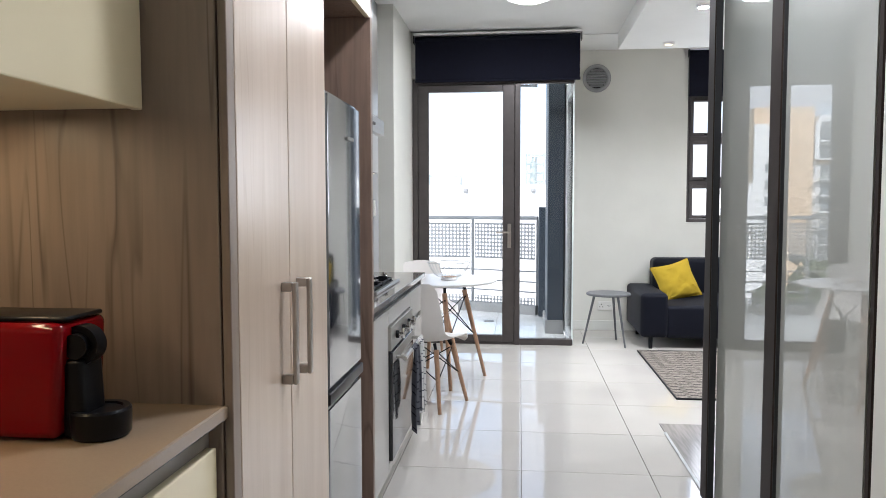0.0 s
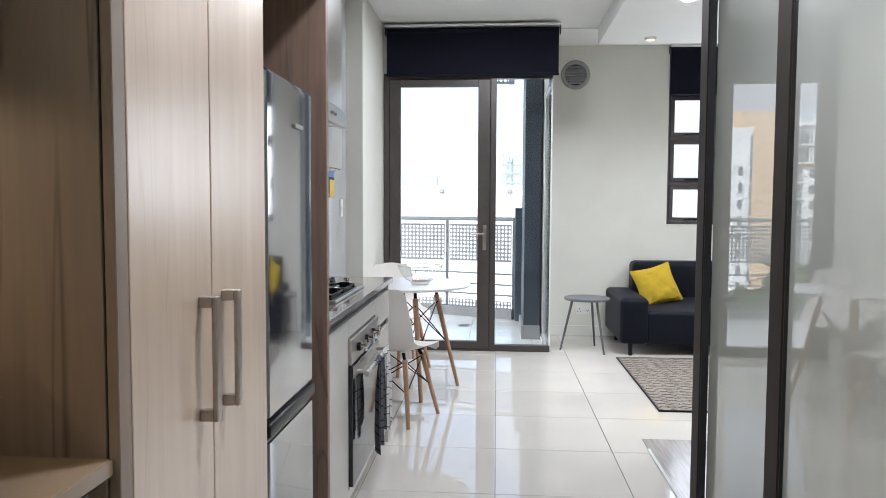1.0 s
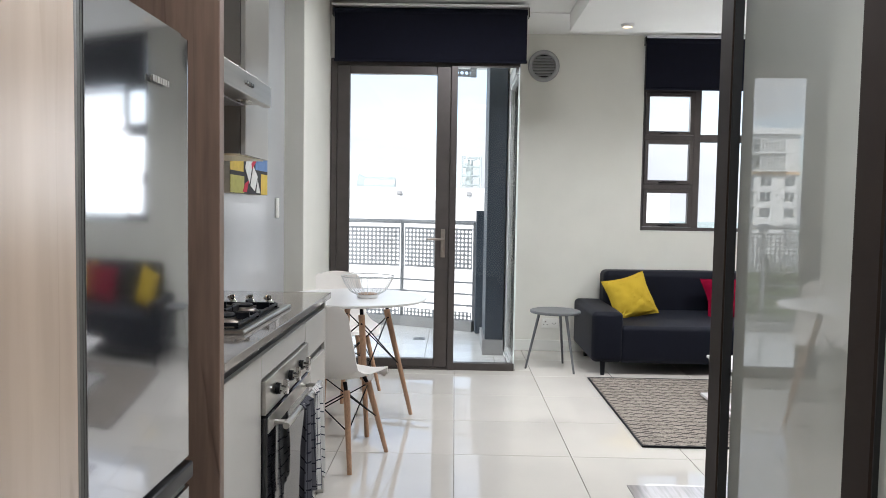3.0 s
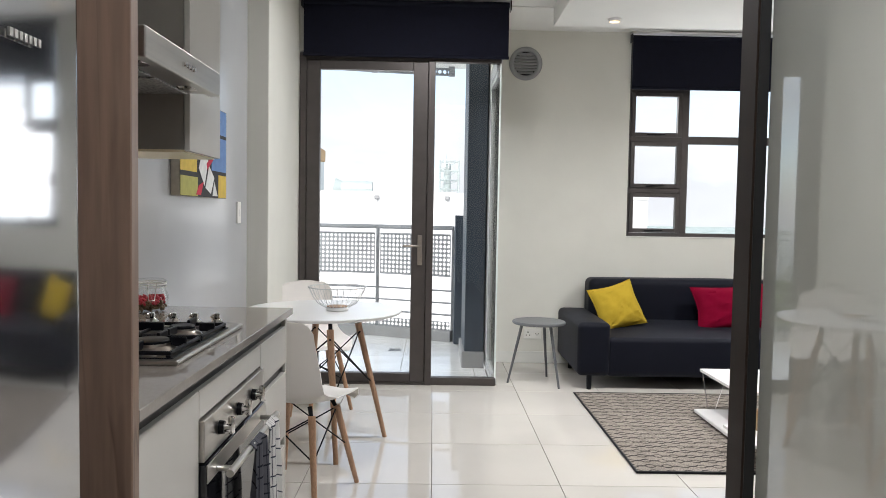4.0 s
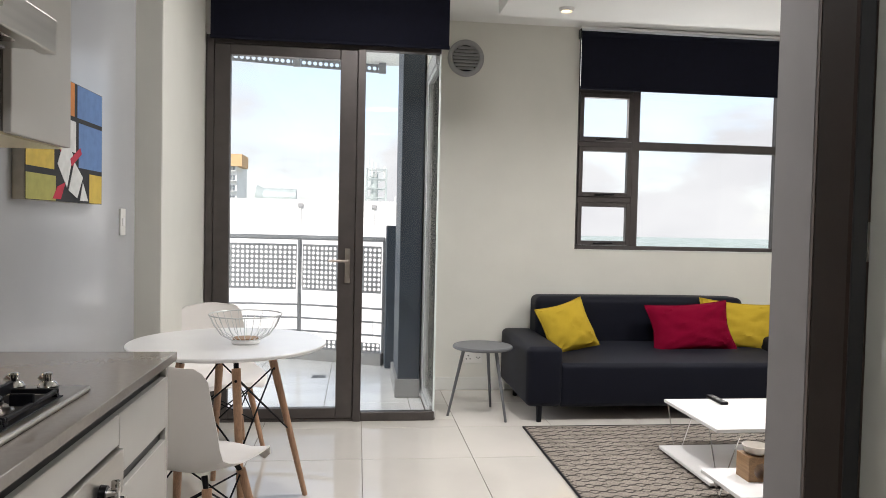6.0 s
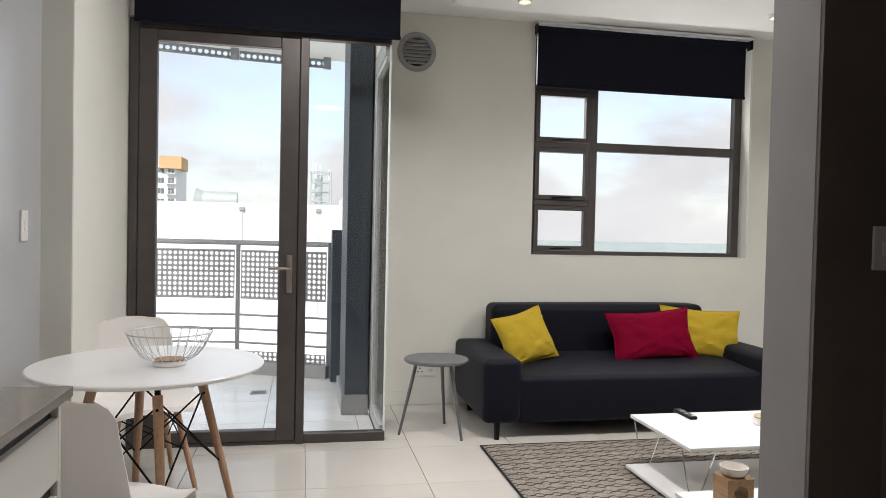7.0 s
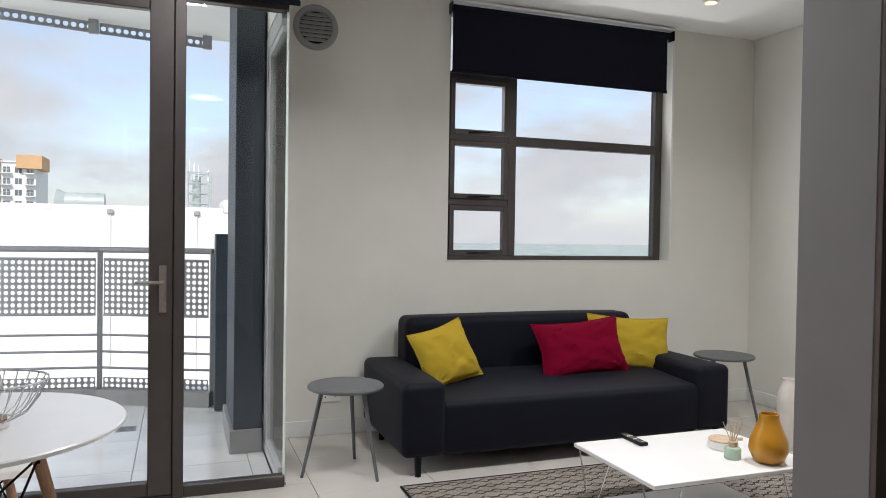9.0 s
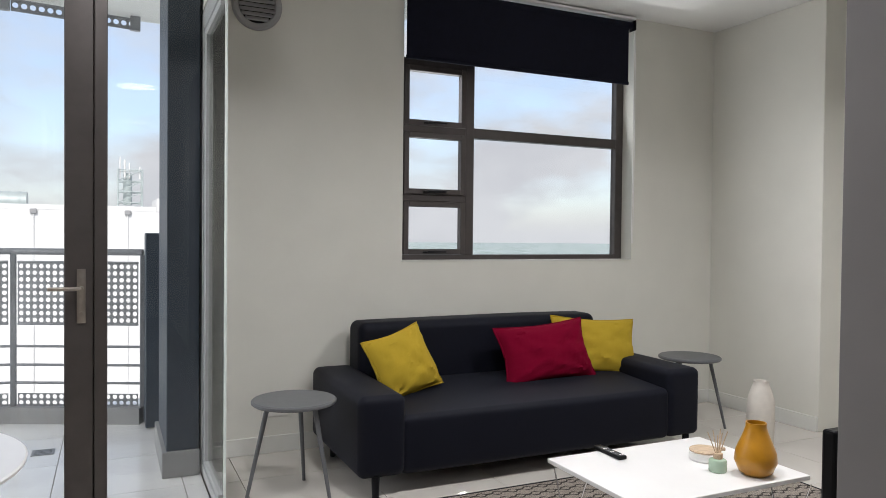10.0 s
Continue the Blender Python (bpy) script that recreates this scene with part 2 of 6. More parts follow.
def pane_glass(name, tint):
    m = bpy.data.materials.new(name)
    m.use_nodes = True
    n, l = m.node_tree.nodes, m.node_tree.links
    n.clear()
    g = n.new("ShaderNodeBsdfGlossy")
    g.inputs["Roughness"].default_value = 0.01
    t = n.new("ShaderNodeBsdfTransparent")
    t.inputs["Color"].default_value = (*tint, 1)
    f = n.new("ShaderNodeLayerWeight")
    f.inputs["Blend"].default_value = 0.5
    p5 = n.new("ShaderNodeMath")
    p5.operation = "POWER"
    p5.inputs[1].default_value = 5
    lift = n.new("ShaderNodeMath")
    lift.operation = "MULTIPLY_ADD"
    lift.inputs[1].default_value, lift.inputs[2].default_value = 0.6, 0.025
    l.new(f.outputs["Facing"], p5.inputs[0])
    l.new(p5.outputs[0], lift.inputs[0])
    mx = n.new("ShaderNodeMixShader")
    o = n.new("ShaderNodeOutputMaterial")
    l.new(lift.outputs[0], mx.inputs[0])
    l.new(t.outputs[0], mx.inputs[1])
    l.new(g.outputs[0], mx.inputs[2])
    l.new(mx.outputs[0], o.inputs["Surface"])
    return m


M_WALL = mat("wall_paint", (0.71, 0.70, 0.64), 0.75, vary=0.02, scale_=2.5, bump=0.06, bscale=240)
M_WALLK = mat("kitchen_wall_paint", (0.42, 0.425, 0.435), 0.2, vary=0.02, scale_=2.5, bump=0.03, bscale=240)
M_CEIL = mat("ceiling_paint", (0.80, 0.80, 0.78), 0.8, vary=0.015, scale_=2, bump=0.05, bscale=200)
M_DARKWALL = mat("dark_wall_paint", (0.17, 0.135, 0.12), 0.7, vary=0.05, scale_=4, bump=0.05, bscale=240)
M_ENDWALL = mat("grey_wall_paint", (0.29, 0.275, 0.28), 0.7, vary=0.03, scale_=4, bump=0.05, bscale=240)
M_TRIM = mat("trim_paint", (0.72, 0.72, 0.68), 0.4, vary=0.02)
M_TILE = mat("polished_tile", (0.61, 0.578, 0.53), 0.018, vary=0.025, scale_=1.6, per_piece=0.05, ior=1.6)
M_GROUT = mat("grout", (0.30, 0.27, 0.235), 0.9, vary=0.1, scale_=30)
M_BTILE = mat("balcony_tile", (0.88, 0.875, 0.86), 0.14, vary=0.05, scale_=3, per_piece=0.06)
M_LAM = wood("grey_laminate", (0.40, 0.37, 0.35), (0.29, 0.265, 0.25), 1, 14, 0.14)
M_ALU = mat("bronze_aluminium", (0.10, 0.088, 0.084), 0.42, 0.55, vary=0.05, scale_=12, bump=0.03, bscale=500)
M_PALEALU = mat("pale_grey_aluminium", (0.60, 0.61, 0.61), 0.4, 0.2, vary=0.05, scale_=12)
M_BEAD = mat("pale_glass_edge", (0.78, 0.84, 0.82), 0.2, vary=0.03, scale_=12)
M_STILE = mat("dark_stile", (0.022, 0.014, 0.0105), 0.55, 0.0, vary=0.06, scale_=12, spec=0.15)
M_STRIPBLACK = mat("strip_black", (0.008, 0.008, 0.008), 0.6)
M_GLASS = pane_glass("window_glass", (0.83, 0.835, 0.83))
M_CLEAR = pane_glass("clear_glass", (0.985, 0.99, 0.99))
M_MILK = mat("back_painted_glass", (0.425, 0.43, 0.39), 0.012, vary=0.02, scale_=1.5, ior=2.25)
M_BLIND = mat("navy_blind_fabric", (0.006, 0.0068, 0.016), 0.85, vary=0.08, scale_=20, bump=0.15, bscale=900, spec=0.2)
M_BLACK = mat("black_plastic", (0.004, 0.004, 0.005), 0.28, vary=0.1, spec=0.2)
M_MATTBLACK = mat("matt_black_iron", (0.006, 0.0065, 0.009), 0.42, vary=0.15, scale_=40, bump=0.1, bscale=300, spec=0.15)
M_STEEL = mat("brushed_steel", (0.55, 0.53, 0.50), 0.28, 1.0, vary=0.04, scale_=60, stretch=(1, 0.05, 1))
M_CHROME = mat("chrome", (0.75, 0.74, 0.73), 0.1, 1.0, vary=0.02)
M_NICKEL = mat("satin_nickel", (0.42, 0.38, 0.34), 0.32, 1.0, vary=0.04, scale_=60)
M_FRIDGE = mat("silver_fridge_skin", (0.38, 0.385, 0.40), 0.09, 0.95, vary=0.03, scale_=3, coat=0.5)
M_CREAM = mat("cream_gloss_board", (0.80, 0.70, 0.48), 0.3, vary=0.02, scale_=3)
M_DOORWOOD = wood("pale_wood_board", (0.55, 0.425, 0.325), (0.475, 0.365, 0.28), 2, 7, 0.27, 0.12, 0.18, 1.9)
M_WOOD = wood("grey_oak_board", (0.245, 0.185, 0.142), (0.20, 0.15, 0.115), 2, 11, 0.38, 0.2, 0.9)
M_DKWOOD = wood("brown_oak_board", (0.25, 0.165, 0.12), (0.17, 0.112, 0.083), 2, 13, 0.42, 0.35, 0.7)
M_STONE = mat("grey_quartz_top", (0.24, 0.212, 0.184), 0.07, vary=0.05, scale_=90, color2=(0.222, 0.196, 0.17))
M_NOOKTOP = mat("beige_quartz_top", (0.27, 0.195, 0.128), 0.2, vary=0.015, scale_=200)
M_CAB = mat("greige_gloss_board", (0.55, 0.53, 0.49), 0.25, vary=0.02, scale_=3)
# Darker than the fronts: shade on the wall cabinet's side is in this colour.
M_CABSIDE = mat("shaded_taupe_board", (0.27, 0.245, 0.22), 0.4, vary=0.04, scale_=6)
M_WHITE = mat("white_lacquer", (0.80, 0.79, 0.78), 0.28, vary=0.015, scale_=4)
M_WPLAST = mat("white_shell_plastic", (0.78, 0.75, 0.72), 0.38, vary=0.015, scale_=5)
M_BEECH = wood("beech_leg", (0.50, 0.30, 0.185), (0.38, 0.22, 0.13), 2, 60, 0.4)
M_GREY = mat("grey_powder_coat", (0.115, 0.118, 0.125), 0.45, vary=0.04, scale_=30, bump=0.05, bscale=600)
M_SOFA = mat("charcoal_leatherette", (0.0058, 0.0068, 0.0130), 0.6, vary=0.06, scale_=5, bump=0.2, bscale=900, spec=0.13, sheen=0.03)
M_YEL = mat("mustard_velvet", (0.43, 0.30, 0.028), 0.9, vary=0.03, scale_=3, spec=0.1, bump=0.3, bscale=900)
M_RED = mat("crimson_cotton", (0.165, 0.001, 0.018), 0.9, vary=0.03, scale_=3, spec=0.08, bump=0.3, bscale=900)
M_RUG = weave("woven_rug")
M_TOWEL = checked("white_check_towel", (0.66, 0.65, 0.63), (0.05, 0.052, 0.075), 0.05, 0.05)
# Same pale cloth, its colour darkened for folds and the dark glass behind.
M_TOWELSHADED = checked("darkened_check_towel", (0.10, 0.10, 0.115), (0.016, 0.017, 0.025), 0.06, 0.06)
M_PLASTRED = mat("glossy_red_plastic", (0.16, 0.0012, 0.003), 0.1, vary=0.04, coat=0.1, spec=0.16)
M_MUSTARD = mat("mustard_ceramic", (0.50, 0.23, 0.012), 0.3, vary=0.06, scale_=14)
M_IVORY = mat("ivory_ceramic", (0.62, 0.58, 0.52), 0.55, vary=0.04, scale_=20)
M_MINT = mat("mint_glass", (0.42, 0.55, 0.42), 0.2, vary=0.04)
M_PALEWOOD = wood("pale_ash", (0.62, 0.47, 0.32), (0.5, 0.36, 0.23), 0, 40, 0.5)
M_BOXWOOD = wood("brown_block_wood", (0.36, 0.21, 0.10), (0.25, 0.14, 0.065), 1, 40, 0.5)
M_NAVY = mat("slate_blue_column_paint", (0.048, 0.064, 0.088), 0.5, vary=0.05, scale_=4, bump=0.02, bscale=160)
M_CURB = mat("grey_curb_paint", (0.33, 0.33, 0.33), 0.6, vary=0.05, scale_=5, bump=0.1, bscale=120)
M_RAIL = mat("galvanised_rail", (0.26, 0.27, 0.285), 0.45, 0.0, vary=0.06, scale_=20)
M_BLDG = mat("white_render", (0.76, 0.75, 0.735), 0.85, vary=0.03, scale_=0.6, bump=0.1, bscale=10)
# Ochre softened in its colour for the haze of distance.
M_ORANGE = mat("hazed_ochre_render", (0.60, 0.38, 0.20), 0.85, vary=0.04, scale_=0.5)
M_OCHREPALE = mat("pale_ochre_render", (0.66, 0.47, 0.30), 0.85, vary=0.04, scale_=0.5)
# Glass lightened to grey, with distance haze put into the colour.
M_BWIN = mat("hazed_far_window", (0.16, 0.18, 0.20), 0.15, vary=0.1, scale_=0.6)
M_STEELFAR = mat("galvanised_far", (0.42, 0.47, 0.46), 0.45, 0.1, vary=0.06, scale_=2)
M_LEAF = mat("tree_leaf", (0.075, 0.115, 0.035), 0.7, vary=0.2, scale_=3)
M_BARK = mat("bark", (0.10, 0.075, 0.05), 0.9, vary=0.2, scale_=8)
M_GROUND = mat("hazy_plain", (0.42, 0.47, 0.46), 0.9, vary=0.16, scale_=0.02, color2=(0.24, 0.31, 0.28))
M_PLATE = mat("socket_plate", (0.75, 0.74, 0.70), 0.35, vary=0.02)
M_LAMPGLOW = glow("opal_lamp", (1, 0.96, 0.9), 1.6)
M_SPOTGLOW = glow("warm_lens", (1, 0.72, 0.36), 3.0)
M_CANVAS = mat("canvas_edge", (0.55, 0.52, 0.45), 0.8, vary=0.05, scale_=40)
ART = {k: mat("paint_" + k, c, 0.7, vary=0.06, scale_=25, bump=0.1, bscale=300) for k, c in dict(
    blue=(0.12, 0.22, 0.45), yellow=(0.62, 0.44, 0.07), black=(0.012, 0.012, 0.015), white=(0.72, 0.72, 0.7), red=(0.50, 0.02, 0.05), olive=(0.40, 0.38, 0.10), orange=(0.62, 0.22, 0.05)).items()}


# ---- building helpers ----
WORLD = {}


def part(name, bm, material, parent=None, label="", smooth=False):
    """Links bm, given in world coordinates, as one mesh under parent."""
    inv = WORLD[parent].inverted() if parent else Matrix()
    bm.transform(inv)
    me = bpy.data.meshes.new(name)
    bm.normal_update()
    bm.to_mesh(me)
    bm.free()
    me.materials.append(material)
    if smooth:
        me.shade_smooth()
        me.set_sharp_from_angle(angle=radians(38))
    ob = new(name, me)
    if parent:
        ob.parent = parent
        WORLD[ob] = WORLD[parent].copy()
    else:
        WORLD[ob] = Matrix()
    if label:
        ob["label"] = label
    return ob


def thing(name, loc, label, category, group="", kind="", turn=0):
    ob = new(name)
    ob.matrix_basis = pose(*loc, 0, 0, turn)
    WORLD[ob] = pose(*loc, 0, 0, turn)
    return tagged(ob, label, category, group, kind)


def solo(name, bm, material, loc, label, category, group="", kind="", smooth=False):
    """A thing that is one mesh; its origin stands at loc."""
    bm.transform(Matrix.Translation(-Vector(loc)))
    ob = part(name, bm, material, None, "", smooth)
    ob.matrix_basis = Matrix.Translation(loc)
    WORLD[ob] = Matrix.Translation(loc)
    return tagged(ob, label, category, group, kind)


def structure(name, bm, material, label, category, smooth=False):
    return tagged(part(name, bm, material, None, "", smooth), label, category, "", "structure")


def box(x0, x1, y0, y1, z0, z1, bev=0.0, seg=2, bm=None):
    one = bmesh.new()
    bmesh.ops.create_cube(one, size=1)
    bmesh.ops.transform(one, matrix=Matrix.Translation(((x0 + x1) / 2, (y0 + y1) / 2, (z0 + z1) / 2)) @ Matrix.Diagonal((x1 - x0, y1 - y0, z1 - z0, 1)), verts=one.verts)
    if bev:
        bmesh.ops.bevel(one, geom=one.edges[:], offset=bev, segments=seg, affect="EDGES", profile=0.5)
    return join(bm, one)


def join(bm, one):
    if bm is None:
        return one
    me = bpy.data.meshes.new("temp")
    one.to_mesh(me)
    one.free()
    bm.from_mesh(me)
    bpy.data.meshes.remove(me)
    return bm


def rod(p, q, r0, r1=None, n=12, bm=None):
    r1 = r0 if r1 is None else r1
    p, q = Vector(p), Vector(q)
    one = bmesh.new()
    bmesh.ops.create_cone(one, cap_ends=True, segments=n, radius1=r0, radius2=r1, depth=(q - p).length)
    turn = (q - p).to_track_quat("Z", "Y").to_matrix().to_4x4()
    bmesh.ops.transform(one, matrix=Matrix.Translation((p + q) / 2) @ turn, verts=one.verts)
    return join(bm, one)


def lathe(profile, n=32, at=(0, 0, 0), bm=None):
    one = bmesh.new()
    rings = []
    for r, z in profile:
        rings.append([one.verts.new((at[0] + r * math.cos(2 * math.pi * k / n), at[1] + r * math.sin(2 * math.pi * k / n), at[2] + z)) for k in range(n)] if r > 1e-5 else [one.verts.new((at[0], at[1], at[2] + z))])
    for a, b in zip(rings, rings[1:]):
        for k in range(n):
            k2 = (k + 1) % n
            if len(a) == 1 and len(b) == 1:
                continue
            if len(a) == 1:
                one.faces.new((a[0], b[k2], b[k]))
            elif len(b) == 1:
                one.faces.new((a[k], a[k2], b[0]))
            else:
                one.faces.new((a[k], a[k2], b[k2], b[k]))
    bmesh.ops.recalc_face_normals(one, faces=one.faces[:])
    return join(bm, one)


def tube(points, r, n=8, closed=False, bm=None):
    one = bmesh.new()
    pts = [Vector(p) for p in points]
    rings = []
    count = len(pts)
    for i, p in enumerate(pts):
        a = pts[(i - 1) % count] if closed or i else p
        b = pts[(i + 1) % count] if closed or i < count - 1 else p
        d = (b - a).normalized()
        side = d.cross(Vector((0, 0, 1)))
        side = side.normalized() if side.length > 0.05 else d.cross(Vector((1, 0, 0))).normalized()
        up = side.cross(d)
        rings.append([one.verts.new(p + r * (math.cos(2 * math.pi * k / n) * side + math.sin(2 * math.pi * k / n) * up)) for k in range(n)])
    for i in range(count if closed else count - 1):
        a, b = rings[i], rings[(i + 1) % count]
        for k in range(n):
            one.faces.new((a[k], a[(k + 1) % n], b[(k + 1) % n], b[k]))
    if not closed:
        one.faces.new(rings[0][::-1])
        one.faces.new(rings[-1])
    bmesh.ops.recalc_face_normals(one, faces=one.faces[:])
    return join(bm, one)


def prism(outline, z0, z1, bm=None):
    """An upright prism over a counter-clockwise outline."""
    one = bmesh.new()
    lo = [one.verts.new((x, y, z0)) for x, y in outline]
    hi = [one.verts.new((x, y, z1)) for x, y in outline]
    n = len(outline)
    one.faces.new(lo[::-1])
    one.faces.new(hi)
    for k in range(n):
        one.faces.new((lo[k], lo[(k + 1) % n], hi[(k + 1) % n], hi[k]))
    return join(bm, one)


def perforated(a, b, z0, z1, pitch, radius, thick=0.004):
    """An upright sheet from a to b with round holes cut through it."""
    a, b = Vector((*a, 0)), Vector((*b, 0))
    d = (b - a).normalized()
    nrm = Vector((-d.y, d.x, 0))
    cols, rows = max(1, round((b - a).length / pitch)), max(1, round((z1 - z0) / pitch))
    pu, pv = (b - a).length / cols, (z1 - z0) / rows
    bm = bmesh.new()
    k = 12
    for i in range(cols):
        for j in range(rows):
            for side in (0, 1):
                def at(u, v):
                    return bm.verts.new(a + d * ((i + 0.5) * pu + u) + Vector((0, 0, z0 + (j + 0.5) * pv + v)) + nrm * (thick * (side - 0.5)))
                hole = [at(radius * math.cos(2 * math.pi * h / k), radius * math.sin(2 * math.pi * h / k)) for h in range(k)]
                rim = []
                for h in range(k):
                    c, s = math.cos(2 * math.pi * h / k), math.sin(2 * math.pi * h / k)
                    m = max(abs(c), abs(s))
                    rim.append(at(pu / 2 * c / m, pv / 2 * s / m))
                for h in range(k):
                    f = (hole[h], rim[h], rim[(h + 1) % k], hole[(h + 1) % k])
                    bm.faces.new(f if side == 0 else f[::-1])
                corners = [at(sx * pu / 2, sy * pv / 2) for sx, sy in ((1, 1), (-1, 1), (-1, -1), (1, -1))]
                for q, (h0, h1) in enumerate(((1, 2), (4, 5), (7, 8), (10, 11))):
                    f = (rim[h0], corners[q], rim[h1])
                    bm.faces.new(f if side == 0 else f[::-1])
    return bm


# ---- setting ----
XL, XK, YB, YD, XS = -1.13, -1.0, 7.56, 6.70, 0.49
floor = structure("floor", box(XL - 0.2, 4.9, -1.6, YD + 0.02, -0.2, -0.006), M_GROUT, "pale grout bed under the polished floor tiles", "floor")
box_far = structure("floor_slab", box(XS + 0.006, 4.9, YD + 0.02, YB + 0.2, -0.2, -0.006), M_GROUT, "grout bed under the tiles before the sofa wall", "floor")
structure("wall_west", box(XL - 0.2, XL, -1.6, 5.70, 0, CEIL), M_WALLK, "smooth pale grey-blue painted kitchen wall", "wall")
structure("wall_pillar", box(XL - 0.2, XK, 5.70, YD + 0.2, 0, CEIL, 0.004, 1), M_WALL, "off-white painted pillar beside the balcony door", "wall")
structure("wall_south", box(XL - 0.2, 0.98, -1.6, -1.5, 0, CEIL), M_WALL, "plain off-white wall closing the entry", "wall")
WX0, WX1, WZ0, WZ1 = 1.69, 3.505, 1.12, 2.868
nb = box(XS + 0.02, WX0, YB, YB + 0.22, 0, CEIL)
box(WX1, 4.9, YB, YB + 0.22, 0, CEIL, bm=nb)
box(WX0, WX1, YB, YB + 0.22, 0, WZ0, bm=nb)
box(WX0, WX1, YB, YB + 0.22, WZ1, CEIL, bm=nb)
structure("wall_north", nb, M_WALL, "off-white painted wall with the window opening behind the sofa", "wall")
structure("wall_over_door", box(XK, XS + 0.02, YD - 0.03, YD + 0.17, 2.47, CEIL), M_WALL, "off-white painted lintel over the balcony door", "wall")
structure("wall_over_side_pane", box(XS - 0.03, XS + 0.02, YD + 0.17, YB + 0.2, 2.47, CEIL), M_WALL, "off-white painted lintel over the glass return", "wall")
eb = box(4.29, 4.5, 6.59, YB, 0, CEIL, 0.004, 1)
box(4.72, 4.9, 4.3, 6.59, 0, CEIL, bm=eb)
box(4.5, 4.9, 6.59, 6.7, 0, CEIL, bm=eb)
structure("wall_east", eb, M_WALL, "off-white painted wall with a shallow recess", "wall")
PW = (1.42, 4.14, 4.36)
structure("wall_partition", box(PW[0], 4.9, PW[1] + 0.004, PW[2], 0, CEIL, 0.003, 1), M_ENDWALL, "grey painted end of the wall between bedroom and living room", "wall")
structure("wall_bedroom_face", box(PW[0] + 0.002, 4.9, PW[1] - 0.008, PW[1] + 0.004, 0, CEIL), M_DARKWALL, "dark brown painted bedroom face of the dividing wall", "wall")
structure("wall_bedroom_east", box(4.7, 4.9, -1.6, PW[1] - 0.01, 0, CEIL), M_DARKWALL, "dark brown painted bedroom wall", "wall")
structure("wall_bedroom_south", box(0.99, 4.7, -1.6, -1.5, 0, CEIL), M_DARKWALL, "dark brown painted bedroom wall", "wall")
structure("wall_entry", box(0.80, 0.98, -1.5, 1.70, 0, CEIL, 0.004, 1), M_WALL, "beige-white painted wall beside the glass screen", "wall")
structure("ceiling", box(XL - 0.2, 4.9, -1.6, YB + 0.2, CEIL, CEIL + 0.15), M_CEIL, "white painted flat ceiling", "ceiling")
structure("ceiling_raft", box(0.90, 3.40, 4.45, 6.88, RAFT, CEIL + 0.01, 0.003, 1), M_CEIL, "white dropped ceiling panel with recessed downlights", "ceiling")
bb = box(XS + 0.03, 4.285, YB - 0.014, YB, 0, 0.1, 0.003, 1)
box(4.276, 4.29, 6.59, YB - 0.014, 0, 0.1, 0.003, 1, bm=bb)
structure("baseboard", bb, M_TRIM, "off-white painted skirting board along the living room wall", "baseboard")
structure("bedroom_floor", box(0.83, 4.7, -1.5, 4.30, -0.05, 0.004), M_LAM, "grey wood laminate floor of the bedroom", "floor")

# ---- balcony door and side pane ----
door = tagged(thing("door_1", (-0.25, YD, 0), "grey-brown aluminium glazed balcony door, closed", "door"), kind="structure")
y0, y1 = YD - 0.03, YD + 0.03
ob = box(-0.995, -0.945, y0, y1, 0, 2.46, 0.003, 1)
box(-0.945, XS, y0, y1, 2.41, 2.46, 0.003, 1, bm=ob)
box(-0.046, 0.004, y0 - 0.012, y1, 0, 2.41, 0.003, 1, bm=ob)
box(-0.063, -0.045, y1 - 0.011, y1 - 0.001, 0.019, 2.411, bm=ob)
box(-0.946, -0.928, y1 - 0.011, y1 - 0.001, 0.019, 2.411, bm=ob)
box(-0.946, -0.045, y1 - 0.0105, y1 - 0.0015, 2.394, 2.4105, bm=ob)
box(-0.946, -0.045, y1 - 0.0105, y1 - 0.0015, 0.0195, 0.036, bm=ob)
box(0.004, XS, y0, y1, 0, 0.058, 0.003, 1, bm=ob)
box(-0.945, -0.046, y0, y1, 0, 0.02, 0.003, 1, bm=ob)
part("door_frame", ob, M_ALU, door)
ob = box(-0.943, -0.845, y0 - 0.004, y1 - 0.012, 0.022, 2.405, 0.004, 1)
box(-0.158, -0.048, y0 - 0.004, y1 - 0.012, 0.022, 2.405, 0.004, 1, bm=ob)
box(-0.845, -0.158, y0 - 0.004, y1 - 0.012, 0.022, 0.088, 0.004, 1, bm=ob)
box(-0.845, -0.158, y0 - 0.004, y1 - 0.012, 2.342, 2.405, 0.004, 1, bm=ob)
leaf = part("door_leaf", ob, M_ALU, door)
hb = box(-0.111, -0.077, y0 - 0.014, y0 - 0.004, 0.905, 1.13, 0.003, 2)
rod((-0.094, y0 - 0.006, 1.05), (-0.094, y0 - 0.05, 1.05), 0.009, bm=hb)
rod((-0.094, y0 - 0.048, 1.05), (-0.216, y0 - 0.048, 1.05), 0.009, 0.008, bm=hb)
rod((-0.094, y0 - 0.012, 0.945), (-0.094, y0 - 0.024, 0.945), 0.009, bm=hb)
part("door_handle", hb, M_NICKEL, leaf, "satin nickel lever handle on a long plate", True)


def pane(name, bm, parent, material=None):
    p = part(name, bm, material or M_GLASS, parent)
    p.visible_shadow = False
    return p


